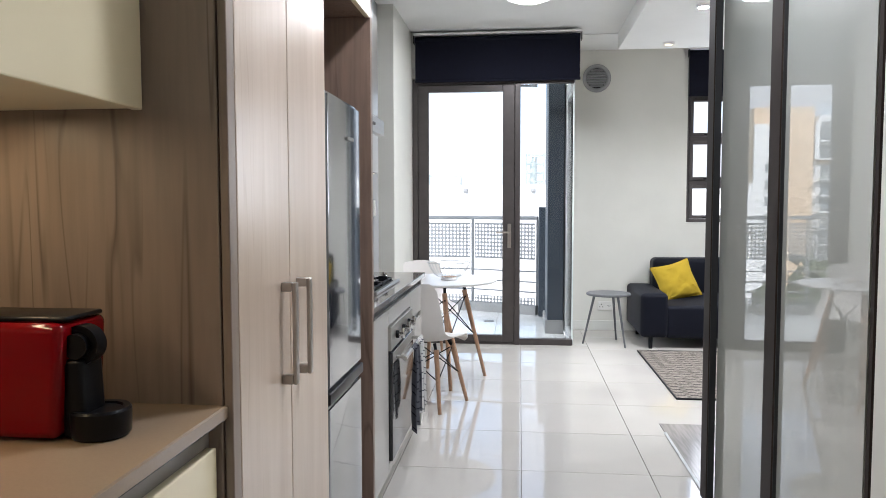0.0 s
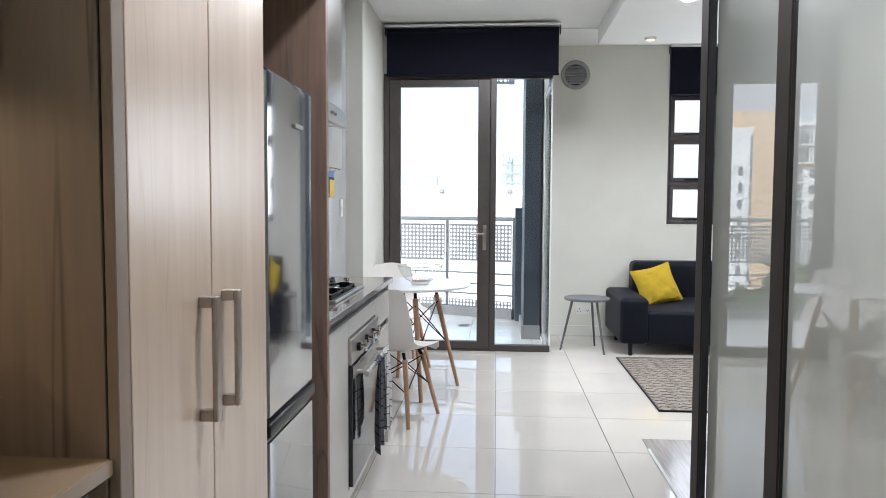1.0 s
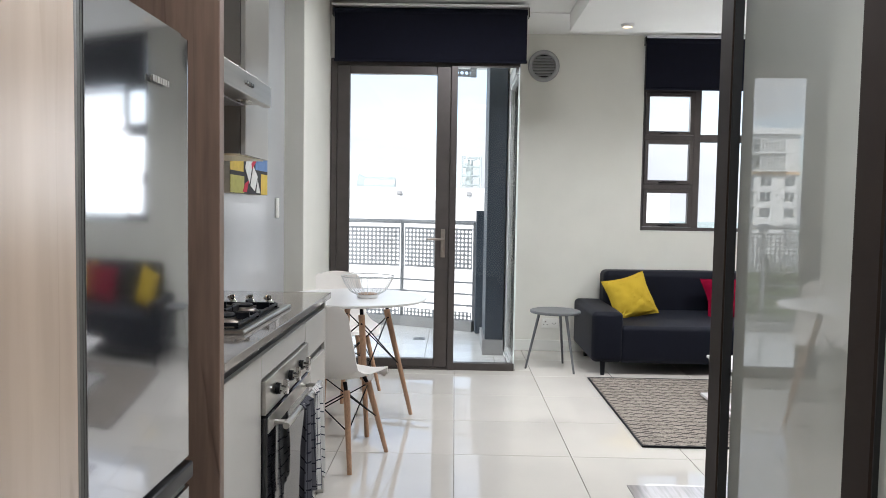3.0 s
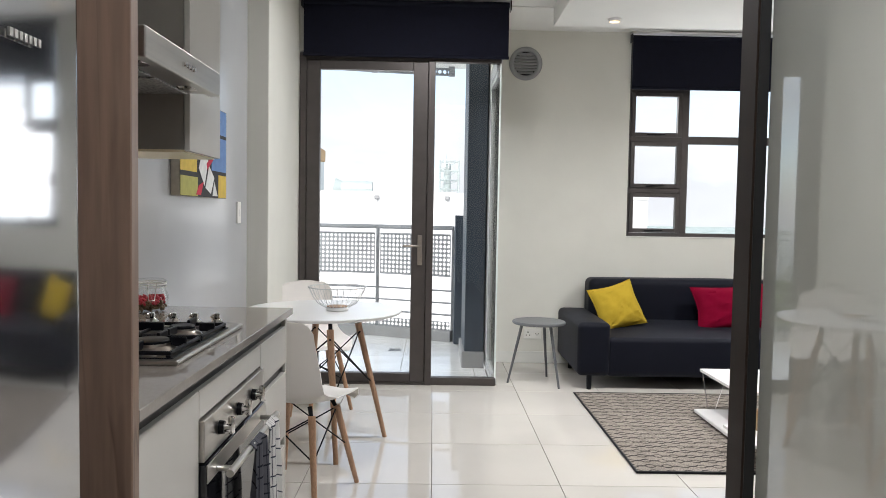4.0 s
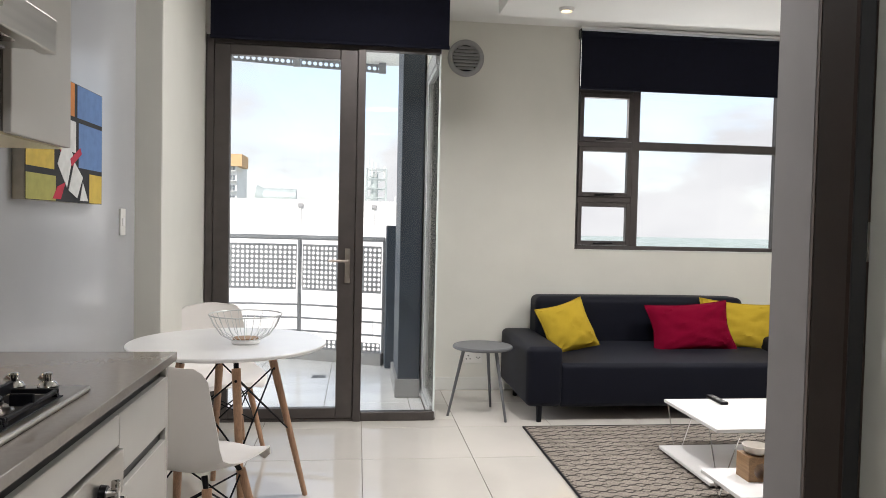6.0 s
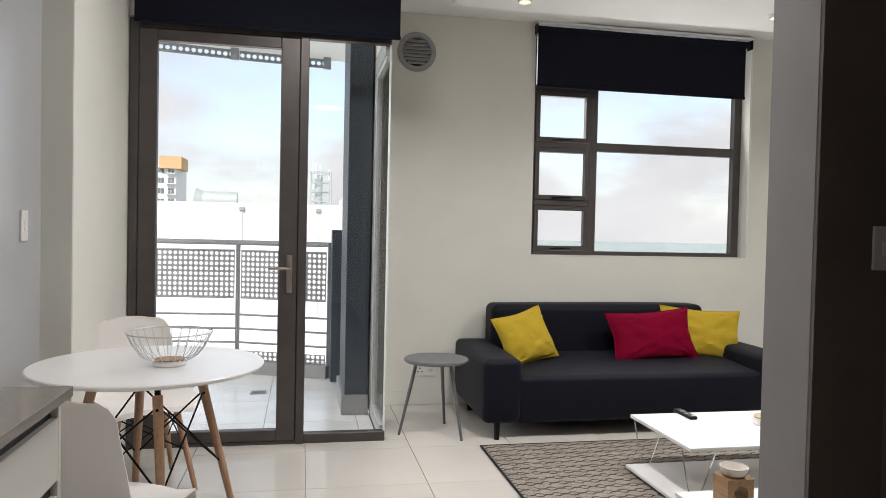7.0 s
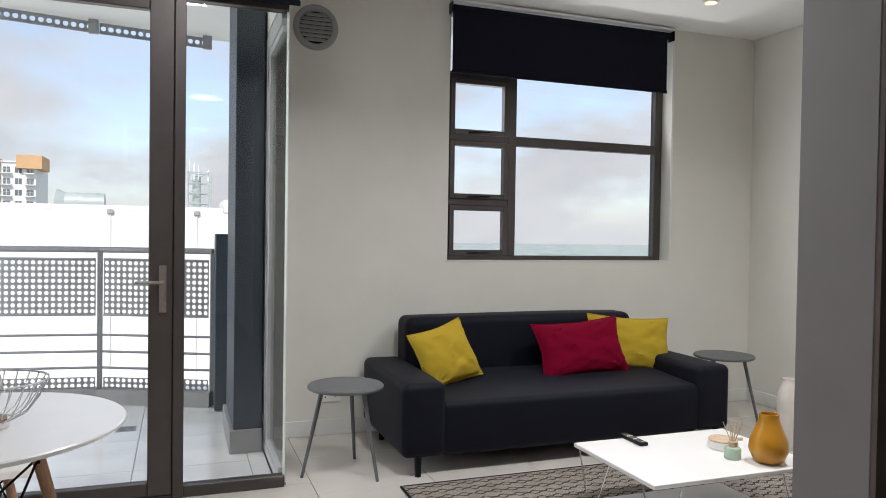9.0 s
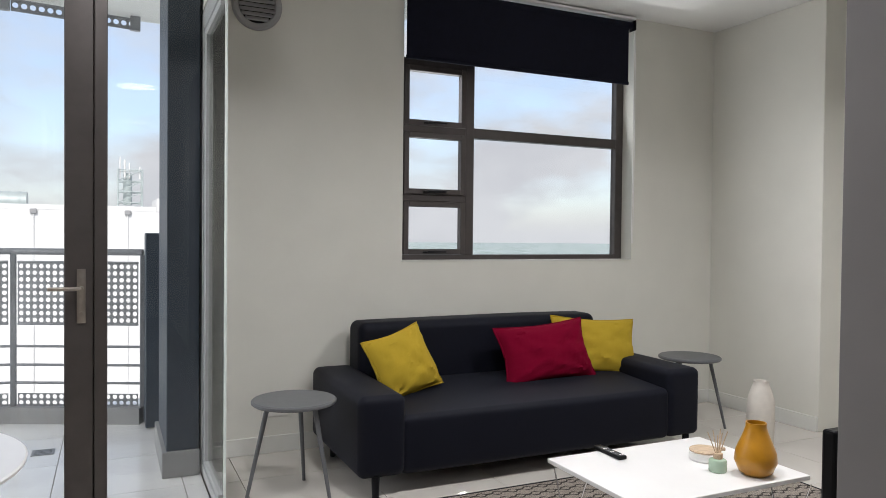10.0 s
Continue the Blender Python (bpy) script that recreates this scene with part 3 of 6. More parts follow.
pane("pane", box(-0.846, -0.157, YD - 0.006, YD, 0.087, 2.343), leaf)
pane("pane", box(0.003, XS + 0.002, YD - 0.006, YD, 0.057, 2.411), door)
side = tagged(thing("window_2", (XS, 7.1, 0), "clear glass return pane in grey aluminium beside the balcony door", "window"), kind="structure")
sb = box(XS - 0.03, XS + 0.012, 7.352, YB - 0.001, 0, 2.46, 0.003, 1)
box(XS - 0.03, XS + 0.012, YD + 0.034, 7.352, 0, 0.05, 0.003, 1, bm=sb)
box(XS - 0.03, XS + 0.012, YD + 0.034, 7.352, 2.36, 2.46, 0.003, 1, bm=sb)
part("window_frame", sb, M_PALEALU, side, "pale grey aluminium frame")
ib = box(XS - 0.024, XS + 0.008, 7.27, 7.344, 0.052, 2.358, 0.003, 1)
box(XS - 0.024, XS + 0.008, YD + 0.036, 7.27, 0.052, 0.082, 0.003, 1, bm=ib)
box(XS - 0.024, XS + 0.008, YD + 0.036, 7.27, 2.32, 2.358, 0.003, 1, bm=ib)
part("sash_frame", ib, M_PALEALU, side, "pale grey aluminium sash")
# Black gasket in the groove between post and sash.
part("black_strip", box(XS - 0.020, XS + 0.004, 7.344, 7.352, 0.05, 2.36), M_STRIPBLACK, side)
pane("pane", box(XS - 0.006, XS, YD + 0.001, 7.271, 0.08, 2.321), side)
part("corner_bead", box(XS - 0.008, XS + 0.004, YD - 0.012, YD + 0.0005, 0.058, 2.41, 0.002, 1), M_BEAD, side, "pale sealed edge of the glass corner")

# ---- window over the sofa ----
win = tagged(thing("window_1", (2.6, YB + 0.09, WZ0), "grey aluminium window with three small top-hung sashes", "window"), kind="structure")
fy0, fy1 = YB + 0.11, YB + 0.17
fb = box(WX0, WX0 + 0.045, fy0, fy1, WZ0, WZ1, 0.003, 1)
box(WX1 - 0.065, WX1, fy0, fy1, WZ0, WZ1, 0.003, 1, bm=fb)
box(WX0 + 0.045, WX1 - 0.065, fy0, fy1, WZ0, WZ0 + 0.036, 0.003, 1, bm=fb)
box(WX0 + 0.045, WX1 - 0.065, fy0, fy1, WZ1 - 0.04, WZ1, 0.003, 1, bm=fb)
box(2.186, 2.248, fy0 - 0.004, fy1, WZ0 + 0.036, WZ1 - 0.04, 0.003, 1, bm=fb)
box(2.248, WX1 - 0.065, fy0, fy1, 1.945, 2.012, 0.003, 1, bm=fb)
for zz in (1.53, 1.98, 2.415):
    box(WX0 + 0.045, 2.186, fy0, fy1, zz - 0.022, zz + 0.022, 0.003, 1, bm=fb)
part("window_frame", fb, M_ALU, win)
for za, zb in ((WZ0 + 0.038, 1.507), (1.553, 1.957), (2.003, 2.391)):
    q = 0.036
    xa, xb = WX0 + 0.047, 2.184
    s = box(xa, xa + q, fy0 - 0.012, fy1 - 0.02, za, zb, 0.003, 1)
    box(xb - q, xb, fy0 - 0.012, fy1 - 0.02, za, zb, 0.003, 1, bm=s)
    box(xa + q, xb - q, fy0 - 0.012, fy1 - 0.02, za, za + q, 0.003, 1, bm=s)
    box(xa + q, xb - q, fy0 - 0.012, fy1 - 0.02, zb - q, zb, 0.003, 1, bm=s)
    sash = part("sash", s, M_ALU, win)
    h = box(1.87, 1.95, fy0 - 0.034, fy0 - 0.012, za + 0.008, za + 0.022, 0.004, 2)
    box(1.90, 2.03, fy0 - 0.045, fy0 - 0.03, za + 0.012, za + 0.026, 0.005, 2, bm=h)
    part("sash_handle", h, M_BLACK, sash)
    pane("pane", box(xa + q - 0.002, xb - q + 0.002, fy0 + 0.02, fy0 + 0.026, za + q - 0.002, zb - q + 0.002), sash)
pane("pane", box(2.246, WX1 - 0.063, fy0 + 0.03, fy0 + 0.036, WZ0 + 0.034, 1.947), win)
pane("pane", box(2.246, WX1 - 0.063, fy0 + 0.03, fy0 + 0.036, 2.010, WZ1 - 0.038), win)
pane("pane", box(WX0 + 0.043, 2.188, fy0 + 0.03, fy0 + 0.036, 2.435, WZ1 - 0.038), win)
part("window_sill", box(WX0 - 0.004, WX1 + 0.004, YB - 0.004, fy0 - 0.002, WZ0 - 0.004, WZ0 + 0.004, 0.001, 1), M_TRIM, win)


def blind(loc, x0, x1, y, z0, z1, label, inset=0.012):
    t = thing("roller_blind", loc, label, "blind", "roller blinds")
    part("fabric", box(x0 + 0.012, x1 - inset, y - 0.004, y, z0 + 0.02, z1 - 0.03), M_BLIND, t)
    part("roller", rod((x0 + 0.01, y + 0.012, z1 - 0.03), (x1 - 0.01, y + 0.012, z1 - 0.03), 0.026, n=20), M_BLIND, t, "", True)
    part("bottom_bar", box(x0 + 0.008, x1 - inset + 0.004, y - 0.010, y + 0.006, z0, z0 + 0.024, 0.005, 2), M_BLIND, t)
    part("head_rail", box(x0, x1, y - 0.03, y + 0.04, z1 + 0.004, z1 + 0.022, 0.002, 1), M_WHITE, t, "white mounting rail")
    for x in (x0 - 0.004, x1 - 0.004):
        b = box(x, x + 0.008, y - 0.028, y + 0.045, z1 - 0.07, z1 + 0.004, 0.004, 2)
        part("end_bracket", b, M_BLACK, t)
    return t


blind((-0.2, 6.62, 2.42), -0.972, 0.545, 6.62, 2.425, 2.845, "dark navy roller blind, drawn partly down over the balcony door")
wb = blind((2.6, 7.53, 2.42), 1.682, 3.47, 7.525, 2.39, 2.856, "dark navy roller blind, drawn partly down over the window", 0.046)
cb = tube([(3.475, 7.52, 2.80), (3.478, 7.52, 2.0), (3.475, 7.52, 1.24)], 0.002, 6)
tube([(3.487, 7.52, 2.80), (3.49, 7.52, 2.0), (3.487, 7.52, 1.24)], 0.002, 6, bm=cb)
part("chain", cb, M_WHITE, wb, "white beaded pull chain")

# ---- round wall vent ----
vent = thing("wall_vent", (0.778, YB - 0.01, 2.595), "round grey louvred vent high on the wall", "vent")
vb = lathe([(0.100, 0.0), (0.143, 0.0), (0.143, 0.012), (0.132, 0.022), (0.108, 0.022), (0.100, 0.0)], 40)
vb.transform(Matrix.Translation((0.778, YB, 2.595)) @ pose(0, 0, 0, 90))
part("rim", vb, M_CURB, vent, "", True)
bk = lathe([(0, 0.0), (0.101, 0.0), (0.101, 0.003), (0, 0.003)], 32)
bk.transform(Matrix.Translation((0.778, YB, 2.595)) @ pose(0, 0, 0, 90))
part("backing", bk, M_BLACK, vent)
for k in range(7):
    zc = -0.078 + k * 0.026
    half = math.sqrt(0.102 ** 2 - zc ** 2)
    s = box(-half, half, -0.004, 0.004, -0.014, 0.014, 0.001, 1)
    s.transform(pose(0.778, YB - 0.012, 2.595 + zc, -38))
    part("louvre", s, M_CURB, vent)

# ---- ceiling lights ----
oy = thing("ceiling_light", (0.065, 5.475, CEIL), "round opal flush ceiling light, lit", "ceiling light")
part("rim", lathe([(0.19, 0), (0.20, -0.02), (0.195, -0.045), (0.18, -0.045), (0.175, 0)], 40, (0.065, 5.475, CEIL)), M_WHITE, oy, "", True)
part("diffuser", lathe([(0.178, -0.03), (0.17, -0.05), (0.12, -0.07), (0, -0.078)], 40, (0.065, 5.475, CEIL)), M_LAMPGLOW, oy, "glowing opal diffuser", True)
# Unseen drum added around each fill lamp, keeping it out of glass reflections.
for ex, ey in ((0.25, 2.0), (0.3, -0.6)):
    e = thing("drum_light", (ex, ey, CEIL), "round white open drum around an added, unseen fill lamp", "ceiling light")
    part("drum", lathe([(0.18, 0), (0.18, -0.11), (0.188, -0.11), (0.188, 0), (0.18, 0)], 40, (ex, ey, CEIL)), M_WHITE, e, "", True)
for sx, sy in SPOTS:
    d = thing("downlight", (sx, sy, RAFT), "small round recessed downlight with a warm glow", "downlight", "downlights in the dropped ceiling")
    part("rim", lathe([(0.037, -0.001), (0.037, -0.022), (0.042, -0.022), (0.052, -0.004), (0.053, -0.001)], 28, (sx, sy, RAFT)), M_WHITE, d, "", True)
    part("lens", lathe([(0.0365, -0.001), (0.0365, -0.004), (0, -0.004)], 24, (sx, sy, RAFT)), M_SPOTGLOW, d, "warm glowing lens")

# ---- glass screen of the bedroom ----
scr = thing("glass_screen", (0.82, 2.4, 0), "sliding screen of pale green back-painted glass in dark frames", "sliding door")
for ya, yb in ((2.335, 2.435), (3.112, 3.21), (1.705, 1.73)):
    st = part("stile", box(0.80, 0.832, ya, yb, 0.012, CEIL - 0.029, 0.004, 1), M_STILE, scr)
    if ya > 2:
        # Thin black slab: shade on the stile's near side, put in as colour.
        part("black_strip", box(0.804, 0.830, ya - 0.004, ya, 0.012, CEIL - 0.029), M_STRIPBLACK, st)
lean_ = Matrix.Translation((0.834, 3.09, 0)) @ pose(0, 0, 0, 0, 0, -1.45) @ Matrix.Translation((-0.834, -3.09, 0))
for ya, yb in ((1.735, 2.331), (2.437, 3.108)):
    g = box(0.834, 0.842, ya, yb, 0.035, CEIL - 0.03)
    g.transform(lean_)
    part("panel", g, M_MILK, scr, "pale glossy glass panel")
part("floor_track", box(0.822, 0.838, 1.705, 4.13, 0.0042, 0.0062), M_PALEALU, scr)
part("head_track", box(0.799, 0.846, 1.70, 4.13, CEIL - 0.028, CEIL - 0.002), M_STILE, scr)


def plate(name, center, w, h, label, category, axis):
    """A wall plate facing along axis: 'x' for +x, '-y' for -y."""
    t = thing(name, center, label, category)
    cx, cy, cz = center
    if axis == "x":
        part("plate", box(cx, cx + 0.009, cy - w / 2, cy + w / 2, cz - h / 2, cz + h / 2, 0.003, 2), M_PLATE, t)
        part("rocker", box(cx + 0.009, cx + 0.013, cy - w * 0.2, cy + w * 0.2, cz - h * 0.16, cz + h * 0.16, 0.002, 1), M_WHITE, t)
    else:
        part("plate", box(cx - w / 2, cx + w / 2, cy - 0.009, cy, cz - h / 2, cz + h / 2, 0.003, 2), M_PLATE, t)
        if name == "light_switch":
            part("rocker", box(cx - w * 0.2, cx + w * 0.2, cy - 0.013, cy - 0.009, cz - h * 0.16, cz + h * 0.16, 0.002, 1), M_WHITE, t)
        else:
            for ox, oz, r in ((-0.04, 0.014, 0.006), (-0.055, -0.012, 0.005), (-0.025, -0.012, 0.005), (0.028, 0, 0.0045), (0.05, 0, 0.0045), (0.039, -0.01, 0.004)):
                part("pin_hole", rod((cx + ox, cy - 0.0085, cz + oz), (cx + ox, cy - 0.0098, cz + oz), r), M_BLACK, t)
            part("rocker", box(cx - 0.062, cx - 0.05, cy - 0.013, cy - 0.009, cz + 0.02, cz + 0.036, 0.001, 1), M_WHITE, t)
    return t


plate("light_switch", (XL, 5.50, 1.277), 0.07, 0.125, "white wall switch plate on the kitchen wall", "light switch", "x")
iso = thing("isolator_switch", (XL, 3.85, 1.29), "white isolator switch plate above the worktop", "switch")
part("plate", box(XL, XL + 0.010, 3.785, 3.915, 1.224, 1.362, 0.005, 3), M_PLATE, iso)
part("insert", box(XL + 0.010, XL + 0.012, 3.815, 3.895, 1.253, 1.33, 0.001, 1), M_WHITE, iso)
part("rocker", box(XL + 0.012, XL + 0.020, 3.838, 3.868, 1.278, 1.308, 0.003, 2), M_PLATE, iso)
plate("light_switch", (1.645, PW[1] - 0.008, 1.27), 0.085, 0.128, "white switch plate on the dark bedroom wall", "light switch", "-y")
plate("wall_socket", (0.89, YB, 0.256), 0.15, 0.09, "white double socket plate low on the wall", "socket", "-y")

# ---- coffee nook and tall units ----
FX = -0.55
nk = thing("base_cabinet", (-0.8, 0.6, 0), "white base cabinet below the coffee counter", "cabinet")
part("body", box(XL, -0.60, -0.6, 1.316, 0.10, 0.865), M_CABSIDE, nk)
part("door", box(-0.60, -0.58, 0.42, 0.86, 0.11, 0.83, 0.003, 2), M_CREAM, nk)
part("door", box(-0.60, -0.58, 0.866, 1.306, 0.11, 0.83, 0.003, 2), M_CREAM, nk)
part("plinth", box(XL, -0.65, -0.6, 1.316, 0, 0.10), M_BLACK, nk)
cc = thing("coffee_counter", (-0.8, 0.6, 0.872), "beige stone counter top of the coffee nook", "counter")
part("slab", box(XL, -0.563, -0.6, 1.317, 0.885, 0.91, 0.002, 2), M_NOOKTOP, cc)
part("edge_strip", box(-0.5628, -0.56, -0.6, 1.317, 0.885, 0.909, 0.001, 1), M_NOOKTOP, cc)
# Black filler: the shade in the gap below the slab, as colour.
part("gap_shade", box(XL, -0.585, -0.6, 1.316, 0.866, 0.8845), M_BLACK, cc, "black strip for the shade under the slab")
uc = thing("wall_cabinet", (-0.9, 0.6, 1.482), "cream gloss wall cabinet over the coffee counter", "cabinet")
part("body", box(XL, -0.737, -0.4, 1.314, 1.482, 2.35), M_CREAM, uc)
part("door", box(-0.735, -0.715, 0.70, 1.312, 1.478, 2.35, 0.003, 2), M_CREAM, uc)
part("door", box(-0.735, -0.715, 0.08, 0.696, 1.478, 2.35, 0.003, 2), M_CREAM, uc)

tall = thing("tall_cabinet", (-0.8, 1.68, 0), "tall pale wood cupboard with two doors and steel handles", "cabinet")
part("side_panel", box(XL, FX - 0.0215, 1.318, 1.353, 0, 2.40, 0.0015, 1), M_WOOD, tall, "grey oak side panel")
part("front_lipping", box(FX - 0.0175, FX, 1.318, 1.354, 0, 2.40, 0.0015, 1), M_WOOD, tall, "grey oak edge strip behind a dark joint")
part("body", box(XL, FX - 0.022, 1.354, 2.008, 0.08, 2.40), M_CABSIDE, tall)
part("plinth", box(XL, FX - 0.06, 1.354, 2.008, 0, 0.08), M_BLACK, tall)
for ya, yb, hy in ((1.357, 1.6735, 1.617), (1.6765, 2.006, 1.730)):
    dr = part("door", box(FX - 0.02, FX, ya, yb, 0.085, 2.40, 0.003, 2), M_DOORWOOD, tall)
    h = box(FX + 0.026, FX + 0.036, hy - 0.010, hy + 0.010, 0.878, 1.118, 0.002, 1)
    box(FX, FX + 0.026, hy - 0.010, hy + 0.010, 0.878, 0.900, 0.002, 1, bm=h)
    box(FX, FX + 0.026, hy - 0.010, hy + 0.010, 1.096, 1.118, 0.002, 1, bm=h)
    part("handle", h, M_NICKEL, dr, "square satin nickel bar handle")

fs = thing("fridge_surround", (-0.8, 2.35, 0), "brown oak fridge surround with a cream cupboard above", "cabinet")
part("side_panel", box(XL, FX, 2.640, 2.672, 0, 2.40, 0.002, 1), M_DKWOOD, fs)
part("back_panel", box(XL, XL + 0.012, 2.012, 2.638, 0, 1.985), M_DKWOOD, fs)
part("body", box(XL, FX - 0.022, 2.012, 2.637, 1.99, 2.40), M_DKWOOD, fs)
part("door", box(FX - 0.02, FX, 2.012, 2.637, 1.985, 2.40, 0.003, 2), M_CREAM, fs, "cream gloss flap door")


def fridge_door(z0, z1):
    """A door whose front bows out a little and rounds into its sides."""
    pts = []
    r = 0.022
    for k in range(9):
        a = radians(90 * k / 8)
        pts.append((FX - r + r * math.sin(a), 2.011 + r - r * math.cos(a)))
    for k in range(9):
        a = radians(90 * k / 8)
        pts.append((FX - r + r * math.cos(a), 2.46 - r + r * math.sin(a)))
    out = [(FX - 0.075, 2.46), (FX - 0.075, 2.011)] + pts
    bm = prism(out[::-1], z0, z1)
    bmesh.ops.recalc_face_normals(bm, faces=bm.faces[:])
    edges = [e for e in bm.edges if abs(e.verts[0].co.z - e.verts[1].co.z) < 1e-4]
    bmesh.ops.bevel(bm, geom=edges, offset=0.012, segments=3, affect="EDGES")
    return bm


fr = thing("fridge", (-0.8, 2.24, 0), "silver-grey glossy fridge freezer in its niche", "fridge")
part("body", box(XL + 0.03, FX - 0.078, 2.02, 2.456, 0.02, 1.622, 0.006, 2), M_CABSIDE, fr)
up = part("upper_door", fridge_door(0.750, 1.63), M_FRIDGE, fr, "", True)
part("lower_door", fridge_door(0.04, 0.708), M_FRIDGE, fr, "", True)
part("grip", box(FX - 0.075, FX + 0.005, 2.014, 2.457, 0.7105, 0.7475, 0.006, 3), M_BLACK, fr, "glossy black grip strip between the doors", True)
for k in range(7):
    part("badge_bar", box(FX + 0.004, FX + 0.0075, 2.255 + k * 0.011, 2.262 + k * 0.011, 1.505, 1.516), M_STEEL, up, "small raised badge")

# ---- coffee machine ----
cm = thing("coffee_machine", (-0.85, 1.16, 0.91), "small red and black capsule coffee machine on the counter", "coffee machine")
rb_ = box(-1.04, -0.744, 1.068, 1.205, 0.914, 1.106, 0.016, 5)
for v in rb_.verts:
    v.co.x += 0.012 * max(0.0, (v.co.z - 0.93) / 0.17) * (1 if v.co.x > -0.9 else 0)
part("body", rb_, M_PLASTRED, cm, "glossy red body", True)
lid_ = box(-0.985, -0.732, 1.085, 1.19, 1.1065, 1.115, 0.004, 3)
part("lid", lid_, M_BLACK, cm, "black lever lid", True)
part("water_lid", box(-1.04, -0.99, 1.08, 1.195, 1.104, 1.113, 0.004, 3), M_BLACK, cm, "", True)
hd = rod((-0.722, 1.088, 1.066), (-0.722, 1.140, 1.066), 0.033, n=36)
bmesh.ops.bevel(hd, geom=[e for e in hd.edges if len(e.link_faces) == 2 and any(len(f.verts) > 4 for f in e.link_faces)], offset=0.012, segments=4, affect="EDGES")
part("brew_head", hd, M_BLACK, cm, "rounded black brewing head", True)
fp_ = box(-0.746, -0.710, 1.086, 1.15, 0.914, 1.045, 0.008, 3)
for v in fp_.verts:
    if v.co.x > -0.725:
        v.co.x += 0.006 * (1.04 - v.co.z) / 0.12
part("front_panel", fp_, M_BLACK, cm, "", True)
part("drip_tray", lathe([(0, 0.0), (0.044, 0.0), (0.048, 0.006), (0.049, 0.044), (0.046, 0.048), (0.036, 0.0475), (0.034, 0.044), (0, 0.044)], 32, (-0.700, 1.122, 0.911)), M_BLACK, cm, "round black drip tray", True)

# ---- kitchen run ----
KX = -0.572
kc = thing("kitchen_base_cabinet", (-0.85, 3.4, 0), "greige gloss kitchen base unit with dark finger gaps", "cabinet")
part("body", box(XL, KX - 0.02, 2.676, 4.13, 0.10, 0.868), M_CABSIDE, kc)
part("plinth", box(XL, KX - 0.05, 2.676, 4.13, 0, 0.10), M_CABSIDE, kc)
part("end_panel", box(XL, KX, 4.132, 4.152, 0, 0.868, 0.002, 1), M_CAB, kc)
part("door", box(KX - 0.018, KX, 2.68, 3.086, 0.105, 0.838, 0.002, 1), M_CAB, kc)
part("top_rail", box(KX - 0.018, KX, 3.09, 3.72, 0.765, 0.838, 0.002, 1), M_CAB, kc)
part("drawer", box(KX - 0.018, KX, 3.724, 4.13, 0.690, 0.838, 0.002, 1), M_CAB, kc)
part("drawer", box(KX - 0.018, KX, 3.724, 4.13, 0.40, 0.655, 0.002, 1), M_CAB, kc)
part("drawer", box(KX - 0.018, KX, 3.724, 4.13, 0.105, 0.365, 0.002, 1), M_CAB, kc)
part("bottom_rail", box(KX - 0.018, KX, 3.09, 3.72, 0.105, 0.148, 0.002, 1), M_CAB, kc)
# Black strips put the shade of the finger gaps into colour.
part("finger_gap_shade", box(KX - 0.0195, KX - 0.016, 2.68, 4.13, 0.838, 0.868), M_BLACK, kc, "black strip for the shade in the finger gap")
for gz0, gz1 in ((0.655, 0.690), (0.365, 0.40)):
    part("finger_gap_shade", box(KX - 0.0195, KX - 0.016, 3.726, 4.128, gz0, gz1), M_BLACK, kc, "black strip for the shade in the finger gap")
part("top_board", box(XL, KX - 0.001, 2.676, 4.13, 0.8685, 0.8795), M_BLACK, kc)
wt = thing("worktop", (-0.85, 3.4, 0.875), "polished grey stone worktop with a low upstand", "worktop")
part("slab", box(XL, -0.55, 2.674, 4.165, 0.880, 0.905, 0.002, 2), M_STONE, wt)
part("upstand", box(XL, XL + 0.014, 2.674, 4.0, 0.905, 0.985, 0.002, 1), M_STONE, wt)

ov = thing("oven", (-0.8, 3.405, 0.15), "built-in stainless steel oven with a dark glass door", "oven")
part("body", box(-1.0, KX - 0.021, 3.10, 3.71, 0.152, 0.76), M_BLACK, ov)
cp = part("control_panel", box(KX - 0.018, KX + 0.012, 3.092, 3.718, 0.655, 0.760, 0.003, 2), M_STEEL, ov, "brushed steel control panel")
for ky in (3.22, 3.40, 3.565):
    k = rod((KX + 0.012, ky, 0.708), (KX + 0.026, ky, 0.708), 0.019, 0.017, 20)
    part("collar", k, M_BLACK, cp, "black knob collar", True)
    k = rod((KX + 0.026, ky, 0.708), (KX + 0.046, ky, 0.708), 0.012, 0.012, 16)
    box(KX + 0.034, KX + 0.052, ky - 0.006, ky + 0.006, 0.690, 0.738, 0.004, 2, bm=k)
    part("knob", k, M_CHROME, cp, "steel lever knob", True)
part("door", box(KX - 0.018, KX + 0.016, 3.094, 3.716, 0.158, 0.648, 0.004, 2), mat("oven_glass", (0.010, 0.010, 0.012), 0.06, vary=0.05, coat=0.3), ov, "black glass oven door")
fb = box(KX + 0.0165, KX + 0.020, 3.094, 3.716, 0.60, 0.648, 0.001, 1)
part("door_trim", fb, M_STEEL, ov)
hb = rod((KX + 0.065, 3.13, 0.615), (KX + 0.065, 3.68, 0.615), 0.0105, n=16)
for ky in (3.17, 3.64):
    rod((KX + 0.018, ky, 0.615), (KX + 0.065, ky, 0.615), 0.008, n=12, bm=hb)
part("handle", hb, M_STEEL, ov, "round steel bar handle", True)


